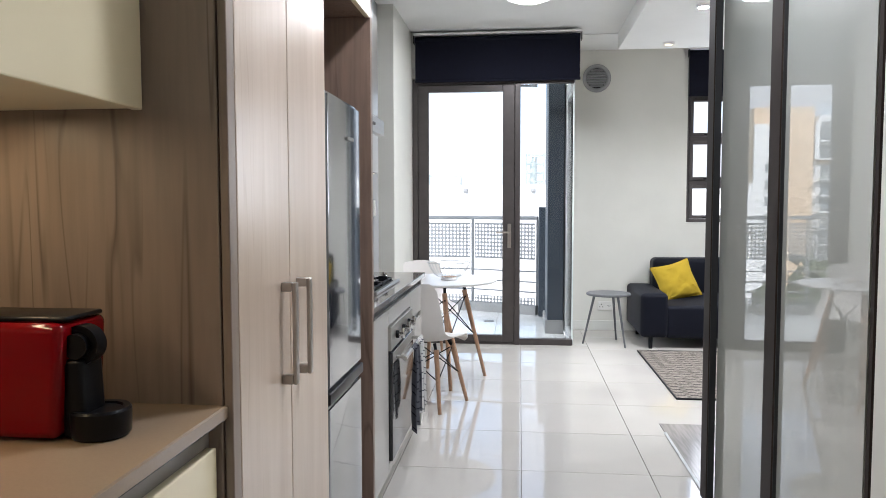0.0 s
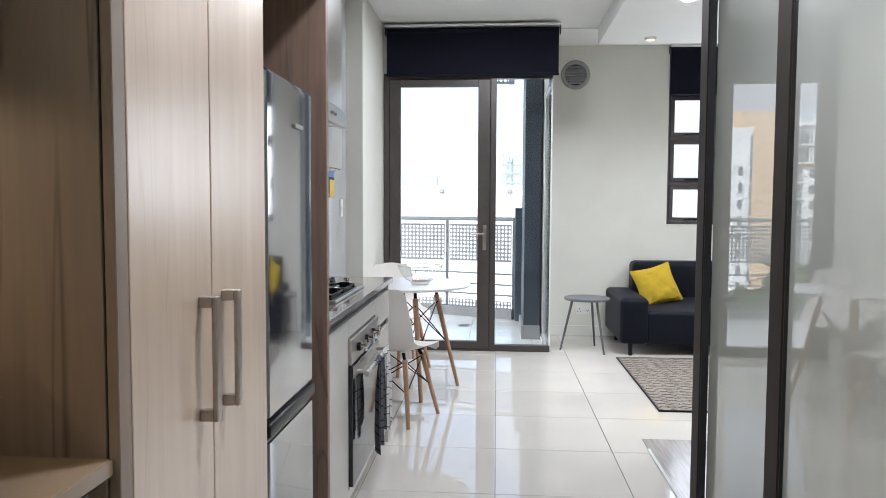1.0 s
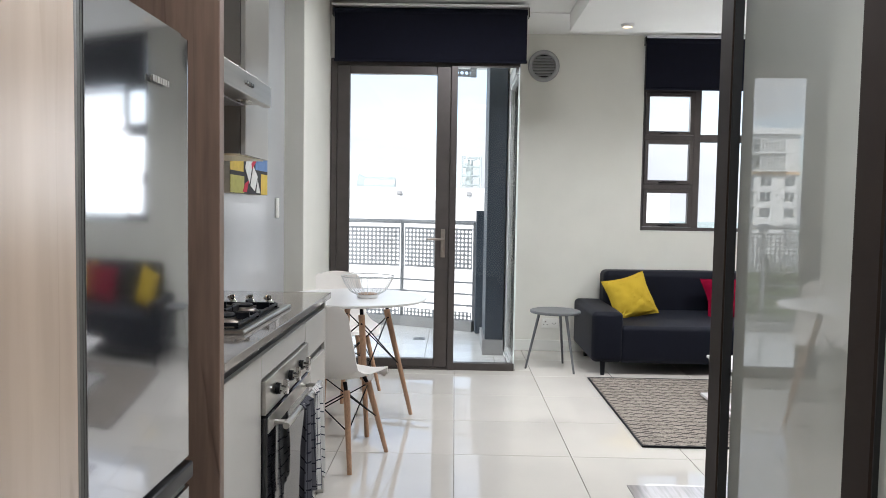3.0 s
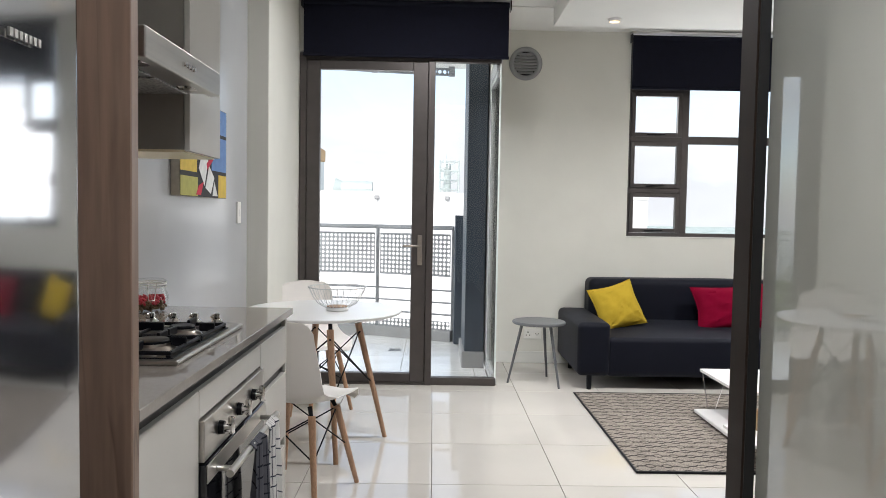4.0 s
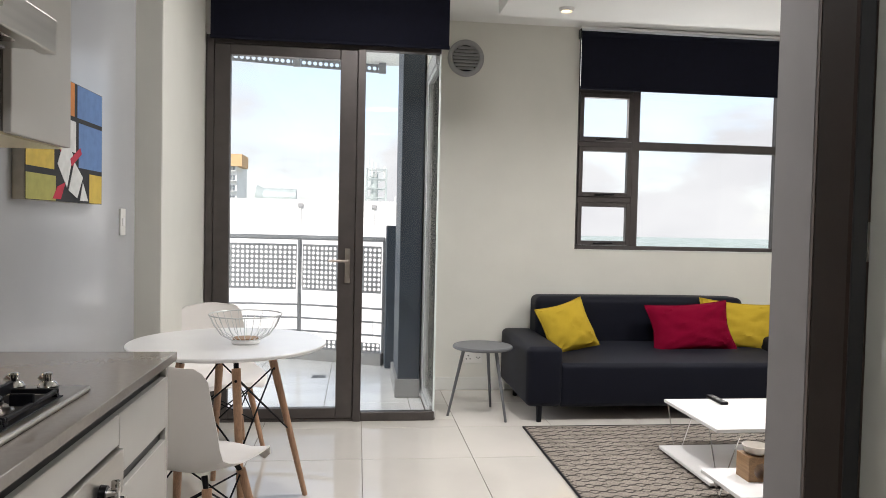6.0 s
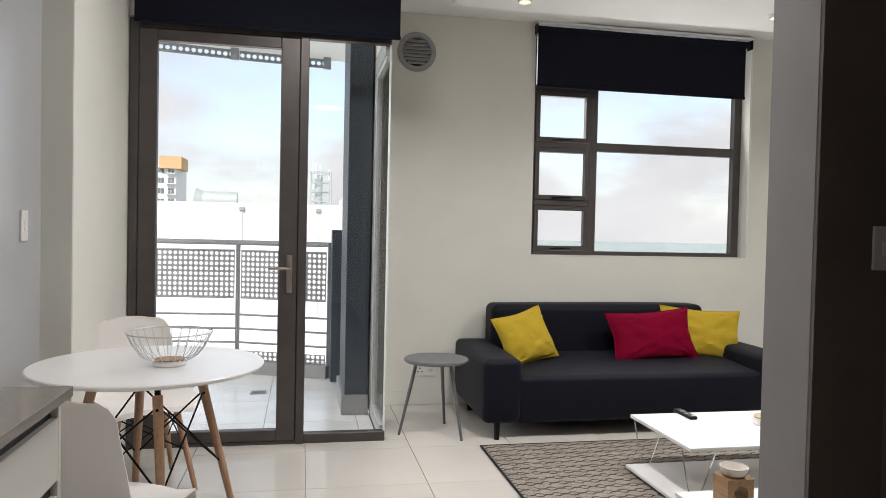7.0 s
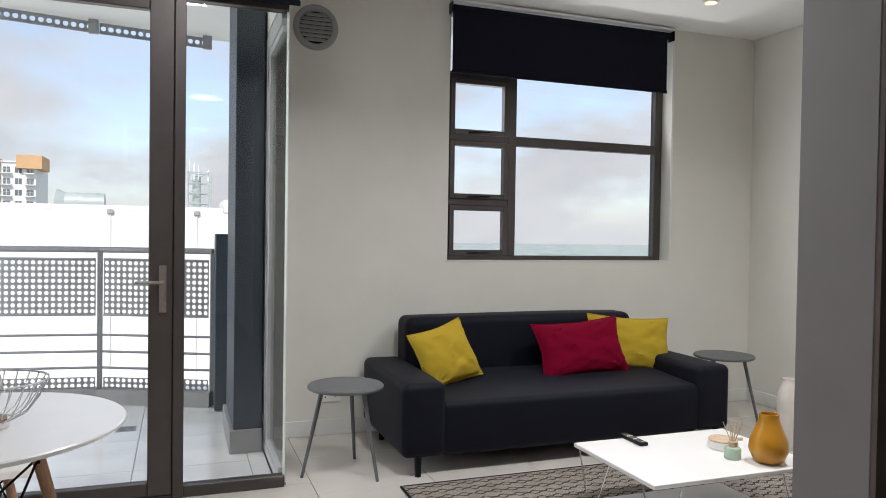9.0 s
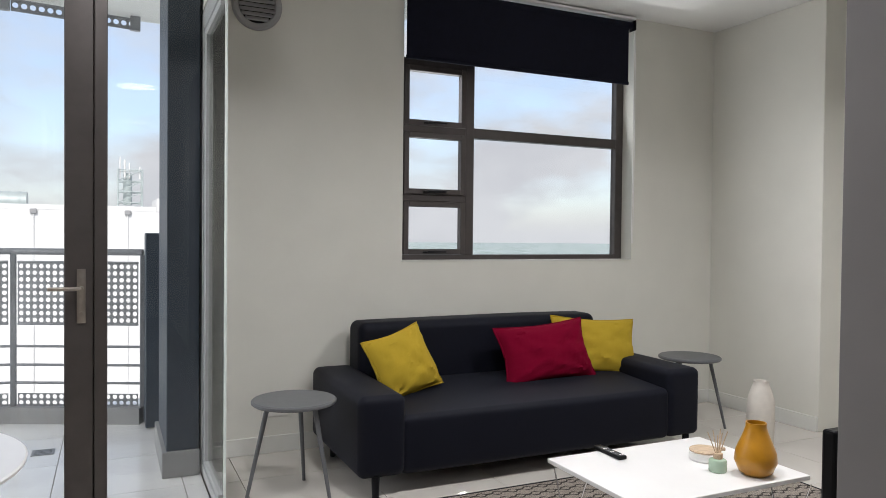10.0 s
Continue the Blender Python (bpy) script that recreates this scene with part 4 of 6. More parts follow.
def towel(ya, yb, z0, label, seed, cloth):
    """A cloth folded over the oven bar, with soft upright folds."""
    rnd = random.Random(seed)
    bm = bmesh.new()
    uv = bm.loops.layers.uv.new("UVMap")
    nu, nv = 22, 26
    grid = []
    ph = rnd.random() * 6
    for j in range(nv + 1):
        row = []
        v = j / nv
        for i in range(nu + 1):
            u = i / nu
            drop = v * (0.63 - z0)
            fold = 0.013 * math.sin(u * 13 + ph + 0.8 * v) * min(1, 0.3 + v * 1.8) + 0.006 * math.sin(u * 29 + ph * 2 + v * 4) * v
            squeeze = 0.72 + 0.28 * min(1, v * 1.5) ** 0.7
            yy = (ya + yb) / 2 + (u - 0.5) * (yb - ya) * squeeze + 0.006 * math.sin(v * 6 + ph)
            zz = 0.63 - drop - (0.04 * math.sin(u * 2.6 + ph) * v) - 0.012 * math.sin(u * 13 + ph) * v
            xx = KX + 0.065 + 0.018 + fold * 0.9 if v > 0.02 else KX + 0.065
            row.append((bm.verts.new((xx, yy, zz if v > 0.02 else 0.6295)), u, v))
        grid.append(row)
    for j in range(nv):
        for i in range(nu):
            q = (grid[j][i], grid[j][i + 1], grid[j + 1][i + 1], grid[j + 1][i])
            f = bm.faces.new([a[0] for a in q])
            for lp, a in zip(f.loops, q):
                lp[uv].uv = (a[1] * 3 + 0.3, a[2] * 4 + 0.2)
    bmesh.ops.recalc_face_normals(bm, faces=bm.faces[:])
    bmesh.ops.solidify(bm, geom=bm.faces[:], thickness=0.004)
    solo("tea_towel", bm, cloth, (KX + 0.08, (ya + yb) / 2, 0.62), label, "towel", "towels on the oven", "", True)


towel(3.30, 3.46, 0.27, "sheer check tea towel over the oven handle, darkened for folds and glass behind", 4, M_TOWELSHADED)
towel(3.50, 3.64, 0.24, "white tea towel with a navy double check over the oven handle", 9, M_TOWEL)

HZ = 0.905
hob = thing("gas_hob", (-0.8, 3.40, HZ), "stainless four-burner gas hob with black pan supports", "hob")
part("plate", box(-1.045, -0.615, 3.06, 3.665, HZ, HZ + 0.014, 0.006, 3), M_STEEL, hob)
part("well", box(-1.03, -0.634, 3.078, 3.562, HZ + 0.014, HZ + 0.016, 0.002, 1), M_MATTBLACK, hob)
for bx, by, r in ((-0.93, 3.198, 0.036), (-0.73, 3.190, 0.048), (-0.93, 3.437, 0.036), (-0.73, 3.425, 0.036)):
    b = part("burner", lathe([(0, 0), (r * 1.55, 0), (r * 1.5, 0.004), (r * 1.05, 0.013), (r * 1.02, 0.019), (0, 0.019)], 26, (bx, by, HZ + 0.016)), M_NICKEL, hob, "steel burner ring", True)
    part("cap", lathe([(0, 0.0192), (r, 0.0192), (r, 0.025), (r * 0.9, 0.028), (0, 0.028)], 26, (bx, by, HZ + 0.016)), M_MATTBLACK, b, "black burner cap", True)
for gy0, gy1 in ((3.082, 3.316), (3.322, 3.556)):
    gx0, gx1, gz = -1.025, -0.64, HZ + 0.022
    g = None
    for a in ((gx0, gx1, gy0, gy0 + 0.009), (gx0, gx1, gy1 - 0.009, gy1), (gx0, gx0 + 0.009, gy0 + 0.009, gy1 - 0.009), (gx1 - 0.009, gx1, gy0 + 0.009, gy1 - 0.009), (-0.835, -0.826, gy0 + 0.009, gy1 - 0.009)):
        g = box(*a, gz, gz + 0.010, 0.002, 1, bm=g)
    gm = (gy0 + gy1) / 2
    for bx in (-0.93, -0.735):
        for (xa, xb, ya, yb) in ((bx - 0.0045, bx + 0.0045, gy0, gm - 0.052), (bx - 0.0045, bx + 0.0045, gm + 0.052, gy1)):
            box(xa, xb, ya, yb, gz + 0.002, gz + 0.026, 0.002, 1, bm=g)
    for xa, xb in ((gx0, gx0 + 0.045), (-0.88, -0.79), (gx1 - 0.045, gx1)):
        box(xa, xb, gm - 0.0045, gm + 0.0045, gz + 0.002, gz + 0.026, 0.002, 1, bm=g)
    for fx in (gx0 + 0.006, gx1 - 0.006):
        for fy in (gy0 + 0.006, gy1 - 0.006):
            box(fx - 0.006, fx + 0.006, fy - 0.006, fy + 0.006, HZ + 0.016, gz, bm=g)
    part("pan_support", g, M_MATTBLACK, hob, "black iron pan support")
for kx in (-0.893, -0.823, -0.755, -0.687):
    kn = part("knob", lathe([(0, 0.010), (0.020, 0.010), (0.016, 0.017), (0.0095, 0.021), (0.0095, 0.036), (0.007, 0.039), (0, 0.039)], 20, (kx, 3.616, HZ + 0.014)), M_CHROME, hob, "steel control knob", True)
    part("collar", lathe([(0, 0), (0.020, 0), (0.021, 0.010), (0, 0.0098)], 20, (kx, 3.616, HZ + 0.014)), M_BLACK, kn, "black collar", True)
    part("lever", rod((kx - 0.004, 3.616, HZ + 0.036), (kx - 0.016, 3.616, HZ + 0.044), 0.006, 0.008), M_CHROME, kn)

cab = thing("kitchen_wall_cabinet", (-0.95, 3.86, 1.484), "greige gloss kitchen wall cabinet, its side toned darker for shade", "cabinet")
# The side towards the hood has its shade in the board colour.
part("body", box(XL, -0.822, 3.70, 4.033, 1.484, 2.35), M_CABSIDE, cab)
part("door", box(-0.82, -0.80, 3.70, 4.033, 1.480, 2.35, 0.003, 2), M_CAB, cab)
part("underside", box(XL, -0.822, 3.70, 4.033, 1.476, 1.484), M_CREAM, cab)

hd = thing("cooker_hood", (-0.9, 3.385, 1.66), "slim stainless steel cooker hood over the gas hob", "cooker hood")
part("canopy", box(XL, -0.735, 3.085, 3.69, 1.665, 1.735, 0.003, 2), M_STEEL, hd)
fp = part("front_panel", box(-0.734, -0.70, 3.085, 3.69, 1.655, 1.732, 0.004, 2), M_STEEL, hd, "brushed steel front strip")
for k in range(4):
    part("button", rod((-0.70, 3.345 + k * 0.024, 1.690), (-0.690, 3.345 + k * 0.024, 1.690), 0.008, 0.007, 14), M_CHROME, fp, "small steel push button", True)
for fy in (3.10, 3.40):
    f = box(-1.06, -0.80, fy, fy + 0.27, 1.659, 1.665, 0.001, 1)
    part("filter", f, mat("filter_mesh", (0.42, 0.41, 0.40), 0.45, 0.6, vary=0.3, scale_=90, bump=0.4, bscale=400), hd, "grey grease filter")
for fy in (3.2, 3.57):
    part("lamp_lens", lathe([(0, -0.002), (0.028, -0.002), (0.034, 0.003), (0, 0.003)], 22, (-0.765, fy, 1.661)), M_CHROME, hd, "", True)

JA = (-1.05, 4.0, HZ)
jr = thing("glass_jar", JA, "clip-top glass jar with red and brown sweets", "jar")
part("glass", lathe([(0, 0.002), (0.055, 0.002), (0.065, 0.012), (0.066, 0.06), (0.055, 0.088), (0.055, 0.102), (0.052, 0.102), (0.052, 0.088), (0.062, 0.059), (0.061, 0.014), (0, 0.007)], 36, JA), M_CLEAR, jr, "clear glass body", True)
part("lid", lathe([(0, 0.106), (0.058, 0.106), (0.059, 0.116), (0.045, 0.124), (0, 0.126)], 36, JA), M_CLEAR, jr, "clear glass lid", True)
part("seal", lathe([(0.051, 0.1025), (0.058, 0.1025), (0.058, 0.1055), (0.051, 0.1055), (0.051, 0.1025)], 36, JA), M_WHITE, jr, "", True)
cx_, cy_ = JA[0] + 0.030, JA[1] - 0.052
part("wire_clip", tube([(cx_ - 0.014, cy_ - 0.005, HZ + 0.112), (cx_ - 0.014, cy_ - 0.010, HZ + 0.085), (cx_ - 0.010, cy_ - 0.012, HZ + 0.048), (cx_ + 0.008, cy_ - 0.004, HZ + 0.048), (cx_ + 0.012, cy_, HZ + 0.085), (cx_ + 0.012, cy_ + 0.006, HZ + 0.112)], 0.0018, 6), M_STEEL, jr, "", True)
for z in (0.094, 0.110):
    part("wire_ring", tube([(JA[0] + 0.059 * math.cos(2 * math.pi * k / 32), JA[1] + 0.059 * math.sin(2 * math.pi * k / 32), HZ + z) for k in range(32)], 0.0014, 6, True), M_STEEL, jr, "", True)
rnd = random.Random(3)
SWEET = {"red": mat("red_sweet", (0.42, 0.02, 0.04), 0.4), "brown": mat("brown_sweet", (0.12, 0.07, 0.03), 0.5)}
for key, count in (("red", 75), ("brown", 120)):
    bm = None
    for k in range(count):
        a, r = rnd.random() * 6.28, 0.054 * math.sqrt(rnd.random())
        zz = rnd.uniform(0.034, 0.058) if key == "red" else rnd.uniform(0.012, 0.040)
        one = bmesh.new()
        bmesh.ops.create_icosphere(one, subdivisions=1, radius=rnd.uniform(0.006, 0.0095))
        one.transform(Matrix.Translation((JA[0] + r * math.cos(a), JA[1] + r * math.sin(a), JA[2] + zz)) @ pose(0, 0, 0, rnd.random() * 90, rnd.random() * 90, 0) @ Matrix.Diagonal((1.5, 0.8, 0.7, 1)))
        bm = join(bm, one)
    part("sweets", bm, SWEET[key], jr, key + " wrapped sweets")

# ---- abstract canvas ----
AX, A0, A1, AZ0, AZ1 = -1.09, 4.43, 5.12, 1.349, 1.795
art = thing("canvas_picture", (XL, 4.7, 1.36), "abstract canvas in blue, yellow and white blocks with black lines", "picture")
part("canvas", box(XL, AX, A0, A1, AZ0, AZ1, 0.003, 1), M_CANVAS, art)


def shape(name, pts, color, lift):
    """A flat patch of paint; pts in fractions of the canvas."""
    bm = bmesh.new()
    q = [(A0 + u * (A1 - A0), AZ0 + v * (AZ1 - AZ0)) for u, v in pts]
    lo = [bm.verts.new((AX, y, z)) for y, z in q]
    hi = [bm.verts.new((AX + lift, y, z)) for y, z in q]
    bm.faces.new(hi)
    for k in range(len(q)):
        bm.faces.new((lo[k], lo[(k + 1) % len(q)], hi[(k + 1) % len(q)], hi[k]))
    bmesh.ops.recalc_face_normals(bm, faces=bm.faces[:])
    part(name, bm, ART[color], art)


def rect(u0, u1, v0, v1):
    return [(u0, v0), (u1, v0), (u1, v1), (u0, v1)]


shape("paint_patch", rect(0.0, 1.0, 0.0, 1.0), "black", 0.0006)
shape("paint_patch", rect(0.62, 0.995, 0.72, 0.995), "blue", 0.0012)
shape("paint_patch", rect(0.64, 0.995, 0.30, 0.68), "blue", 0.0012)
shape("paint_patch", rect(0.80, 0.995, 0.005, 0.26), "yellow", 0.0012)
shape("paint_patch", rect(0.005, 0.34, 0.005, 0.20), "olive", 0.0012)
shape("paint_patch", rect(0.005, 0.32, 0.25, 0.50), "yellow", 0.0012)
shape("paint_patch", rect(0.005, 0.32, 0.55, 0.995), "olive", 0.0012)
shape("paint_patch", rect(0.36, 0.58, 0.72, 0.995), "orange", 0.0012)
shape("paint_patch", rect(0.36, 0.60, 0.42, 0.68), "white", 0.0012)
shape("paint_patch", [(0.36, 0.30), (0.48, 0.12), (0.56, 0.40), (0.44, 0.50)], "white", 0.0018)
shape("paint_patch", [(0.50, 0.10), (0.62, 0.04), (0.70, 0.22), (0.58, 0.34)], "white", 0.0018)
shape("paint_patch", [(0.66, 0.02), (0.78, 0.02), (0.70, 0.18)], "white", 0.0018)
shape("paint_patch", [(0.30, 0.02), (0.40, 0.02), (0.46, 0.16), (0.36, 0.12)], "red", 0.0021)
shape("paint_patch", [(0.54, 0.30), (0.68, 0.42), (0.66, 0.47), (0.52, 0.36)], "red", 0.0021)
shape("paint_patch", [(0.32, 0.48), (0.40, 0.40), (0.42, 0.56), (0.36, 0.60)], "red", 0.0021)

# ---- dining corner ----
TX, TY, TZ = -0.595, 5.28, 0.752
tb = thing("dining_table", (TX, TY, 0), "round white dining table on splayed beech legs", "table")
part("tabletop", lathe([(0, -0.018), (0.420, -0.018), (0.430, -0.012), (0.432, -0.004), (0.428, 0), (0, 0)], 72, (TX, TY, TZ)), M_WHITE, tb, "", True)
legs = []
for k in range(4):
    a = radians(20 + 90 * k)
    top = Vector((TX - 0.005 + 0.20 * math.cos(a), TY + 0.20 * math.sin(a), TZ - 0.085))
    foot = Vector((TX - 0.005 + 0.365 * math.cos(a), TY + 0.365 * math.sin(a), 0.0))
    d = (top - foot).normalized()
    lg = part("leg", rod(foot, top, 0.0125, 0.019, 18), M_BEECH, tb, "tapered beech leg", True)
    part("bracket", rod(top - d * 0.045, Vector((top.x - d.x * -0.02, top.y, TZ - 0.0185)), 0.011, 0.011, 10), M_MATTBLACK, lg, "black steel bracket", True)
    part("bolt", rod(top - d * 0.05 + Vector((0, -0.020, 0)), top - d * 0.05 + Vector((0, 0.02, 0)), 0.006, n=10), M_MATTBLACK, lg)
    legs.append((top, foot))
for k in range(4):
    (t0, f0), (t1, f1) = legs[k], legs[(k + 1) % 4]
    part("cross_wire", rod(t0.lerp(f0, 0.06), t1.lerp(f1, 0.52), 0.004, n=8), M_MATTBLACK, tb, "black cross wire")
    part("cross_wire", rod(t1.lerp(f1, 0.06), t0.lerp(f0, 0.52), 0.004, n=8), M_MATTBLACK, tb, "black cross wire")


def shell():
    """A moulded seat shell: seat, curved-up sides and a rounded back. It faces +y, origin on the floor."""
    bm = bmesh.new()
    prof = [(0.225, 0.415, 0.170), (0.215, 0.432, 0.195), (0.16, 0.440, 0.215), (0.06, 0.432, 0.228), (-0.05, 0.425, 0.230), (-0.12, 0.432, 0.228), (-0.165, 0.462, 0.225),
            (-0.190, 0.515, 0.222), (-0.203, 0.58, 0.215), (-0.214, 0.65, 0.202), (-0.224, 0.72, 0.188), (-0.229, 0.762, 0.180), (-0.232, 0.792, 0.163), (-0.2335, 0.810, 0.137), (-0.234, 0.820, 0.098)]
    nu = 16
    rows = []
    for i, (y, z, w) in enumerate(prof):
        row = []
        t = i / (len(prof) - 1)
        for k in range(nu + 1):
            u = -1 + 2 * k / nu
            seat = max(0.0, 1 - abs(t - 0.36) * 3.2)
            lift = 0.050 * abs(u) ** 3.0 * seat
            wrap = 0.055 * abs(u) ** 2.2 * max(0.0, min(1, (t - 0.38) * 2.4)) * (1 - max(0, t - 0.75) * 2.2)
            droop = 0.020 * abs(u) ** 2 * (1 if i < 2 else 0)
            row.append(bm.verts.new((u * w, y + wrap - (0.02 * abs(u) ** 2 if i < 2 else 0), z + lift - droop - (0.012 * abs(u) ** 3 if i == len(prof) - 1 else 0))))
        rows.append(row)
    for a, b in zip(rows, rows[1:]):
        for k in range(nu):
            bm.faces.new((a[k], a[k + 1], b[k + 1], b[k]))
    bmesh.ops.subdivide_edges(bm, edges=bm.edges[:], cuts=1, use_grid_fill=True, smooth=0.6)
    bmesh.ops.recalc_face_normals(bm, faces=bm.faces[:])
    bmesh.ops.solidify(bm, geom=bm.faces[:], thickness=0.006)
    return bm


ch = thing("dining_chair", (0, 0, 0), "white moulded shell chair on beech legs beside the dining table", "chair", "chairs at the dining table")
part("shell", shell(), M_WPLAST, ch, "white plastic seat shell", True)
feet = {}
for sx in (-1, 1):
    for sy in (-1, 1):
        top, foot = Vector((sx * 0.135, sy * 0.105 - 0.01, 0.385)), Vector((sx * 0.205, sy * 0.185 - 0.01, 0))
        lg = part("leg", rod(foot, top, 0.0115, 0.017, 16), M_BEECH, ch, "tapered beech leg", True)
        part("bracket", rod(top.lerp(foot, 0.06), Vector((sx * 0.115, sy * 0.09 - 0.01, 0.421)), 0.008, 0.011, 10), M_MATTBLACK, lg, "black steel bracket", True)
        feet[sx, sy] = (top, foot)
for a, b in (((-1, -1), (1, -1)), ((1, -1), (1, 1)), ((1, 1), (-1, 1)), ((-1, 1), (-1, -1))):
    for p, q in ((a, b), (b, a)):
        part("cross_wire", rod(feet[p][0].lerp(feet[p][1], 0.02), feet[q][0].lerp(feet[q][1], 0.5), 0.0035, n=8), M_MATTBLACK, ch, "black cross wire")
copy_thing(ch, pose(-0.775, 6.03, 0, 0, 0, 207))
ch.matrix_basis = pose(-0.60, 4.62, 0, 0, 0, -23)

bk = thing("wire_basket", (-0.515, 5.23, TZ), "pale grey wire fruit basket on a small wooden foot", "basket")
BX, BY = -0.515, 5.23
part("foot", lathe([(0, 0), (0.058, 0), (0.062, 0.006), (0.058, 0.018), (0, 0.018)], 30, (BX, BY, TZ)), M_WHITE, bk, "", True)
part("base", lathe([(0, 0.0185), (0.054, 0.0185), (0.056, 0.026), (0, 0.028)], 30, (BX, BY, TZ)), M_BOXWOOD, bk, "small brown wooden disc", True)
for r, z, w in ((0.156, 0.130, 0.0030), (0.07, 0.022, 0.0022)):
    part("ring", tube([(BX + r * math.cos(2 * math.pi * k / 48), BY + r * math.sin(2 * math.pi * k / 48), TZ + z) for k in range(48)], w, 6, True), M_PALEALU, bk, "", True)
for k in range(26):
    a = 2 * math.pi * k / 26
    c, s = math.cos(a), math.sin(a)
    part("wire", tube([(BX + r * c, BY + r * s, TZ + z) for r, z in ((0.07, 0.022), (0.104, 0.040), (0.134, 0.082), (0.156, 0.130))], 0.0016, 5), M_PALEALU, bk)

# ---- sofa ----
SX0, SX1, SY0, SY1 = 1.095, 3.25, 6.59, 7.50
sf = thing("sofa", (2.2, 7.1, 0), "charcoal upholstered two-seater sofa with broad arms", "sofa")


def padded(x0, x1, y0, y1, z0, z1, r, bulge=0.0):
    bm = box(x0, x1, y0, y1, z0, z1)
    bmesh.ops.subdivide_edges(bm, edges=bm.edges[:], cuts=14, use_grid_fill=True)
    c = Vector(((x0 + x1) / 2, (y0 + y1) / 2, (z0 + z1) / 2))
    h = Vector(((x1 - x0) / 2, (y1 - y0) / 2, (z1 - z0) / 2))
    for v in bm.verts:
        d = v.co - c
        for k in range(3):
            step = round((d[k] / h[k] + 1) * 7.5)
            near = min(step, 15 - step)
            if near <= 4:
                out = h[k] - r * near / 4
                d[k] = -out if step < 8 else out
            else:
                d[k] = (step - 7.5) / 3.5 * (h[k] - r)
        n = [d[k] / h[k] for k in range(3)]
        core = Vector([max(-(h[k] - r), min(h[k] - r, d[k])) for k in range(3)])
        off = d - core
        if off.length > 1e-6:
            d = core + off.normalized() * min(r, max(abs(off[k]) for k in range(3)))
        top = (1 - n[0] ** 2) * (1 - n[1] ** 2) * max(0, n[2])
        front = (1 - n[0] ** 2) * (1 - n[2] ** 2) * max(0, -n[1])
        d += Vector((0, -front * bulge * 0.5, top * bulge))
        d += Vector((0, 0, 0.0025 * noise.noise((c + d) * 5)))
        v.co = c + d
    return bm


st_ = padded(SX0 + 0.225, SX1 - 0.225, SY0 + 0.012, SY1 - 0.02, 0.095, 0.388, 0.035, 0.010)
for v in st_.verts:
    if v.co.z > 0.3:
        v.co.z += 0.035 * min(1, (v.co.y - SY0) / 0.62) * (v.co.z - 0.3) / 0.075
part("seat", st_, M_SOFA, sf, "", True)
part("backrest", padded(1.318, 2.975, 7.26, SY1 - 0.004, 0.30, 0.772, 0.05, 0.008), M_SOFA, sf, "", True)
for x0 in (SX0, SX1 - 0.245):
    part("armrest", padded(x0, x0 + 0.245, SY0, SY1 - 0.01, 0.10, 0.502, 0.04, 0.010), M_SOFA, sf, "", True)
for lx in (SX0 + 0.092, SX1 - 0.092):
    for ly in (SY0 + 0.025, SY1 - 0.15):
        part("leg", rod((lx, ly, 0), (lx, ly, 0.11), 0.017, 0.021, 14), M_MATTBLACK, sf, "short black leg", True)


def cushion(name, w, h, t, material, m, label):
    """A stuffed square cushion with pulled-out corners and a welt."""
    th = thing(name, (0, 0, 0), label, "cushion", "cushions on the sofa")
    n = 22
    bm = bmesh.new()
    side = {}
    for s in (-1, 1):
        for i in range(n + 1):
            for j in range(n + 1):
                u, v = -1 + 2 * i / n, -1 + 2 * j / n
                edge = i in (0, n) or j in (0, n)
                if s == 1 and edge:
                    side[s, i, j] = side[-1, i, j]
                    continue
                pull = 1 - 0.11 * (1 - abs(v) ** 1.6) * abs(u) ** 3
                pull2 = 1 - 0.11 * (1 - abs(u) ** 1.6) * abs(v) ** 3
                puff_ = ((1 - u ** 2) * (1 - v ** 2)) ** 0.46
                crease = sum(0.021 * math.exp(-2.2 * math.hypot(u - a_, v - b_)) * math.cos(15 * math.atan2(v - b_, u - a_) + a_ * 2) for a_ in (-1, 1) for b_ in (-1, 1))
                wr = crease + 0.011 * noise.noise(Vector((u * 2.6 + w * 7, v * 2.6, s + h * 3))) + 0.008 * noise.noise(Vector((u * 6, v * 7 + w * 9, s)))
                side[s, i, j] = bm.verts.new((u * w / 2 * pull, s * (t / 2 * puff_) + wr * puff_ * 1.7, v * h / 2 * pull2))
    for s in (-1, 1):
        for i in range(n):
            for j in range(n):
                q = [side[s, i, j], side[s, i + 1, j], side[s, i + 1, j + 1], side[s, i, j + 1]]
                bm.faces.new(q if s == -1 else q[::-1])
    rim = [side[-1, i, 0].co.copy() for i in range(n)] + [side[-1, n, j].co.copy() for j in range(n)] + [side[-1, n - i, n].co.copy() for i in range(n)] + [side[-1, 0, n - j].co.copy() for j in range(n)]
    cv = part("cover", bm, material, th, "", True)
    part("welt", tube(rim, 0.0055, 6, True), material, th, "", True)
    th.matrix_basis = m
    WORLD[th] = m.copy()
    return th


cushion("cushion", 0.395, 0.375, 0.19, M_YEL, pose(1.49, 7.03, 0.572, -24, -13, 16), "mustard yellow square cushion leaning in the sofa corner")
cushion("cushion", 0.655, 0.375, 0.18, M_RED, pose(2.445, 7.06, 0.572, -22, -3.5, 2), "crimson oblong cushion leaning on the sofa back")
cushion("cushion", 0.62, 0.385, 0.18, M_YEL, pose(2.885, 7.15, 0.570, -18, 4, -6), "mustard yellow cushion half behind the red one")


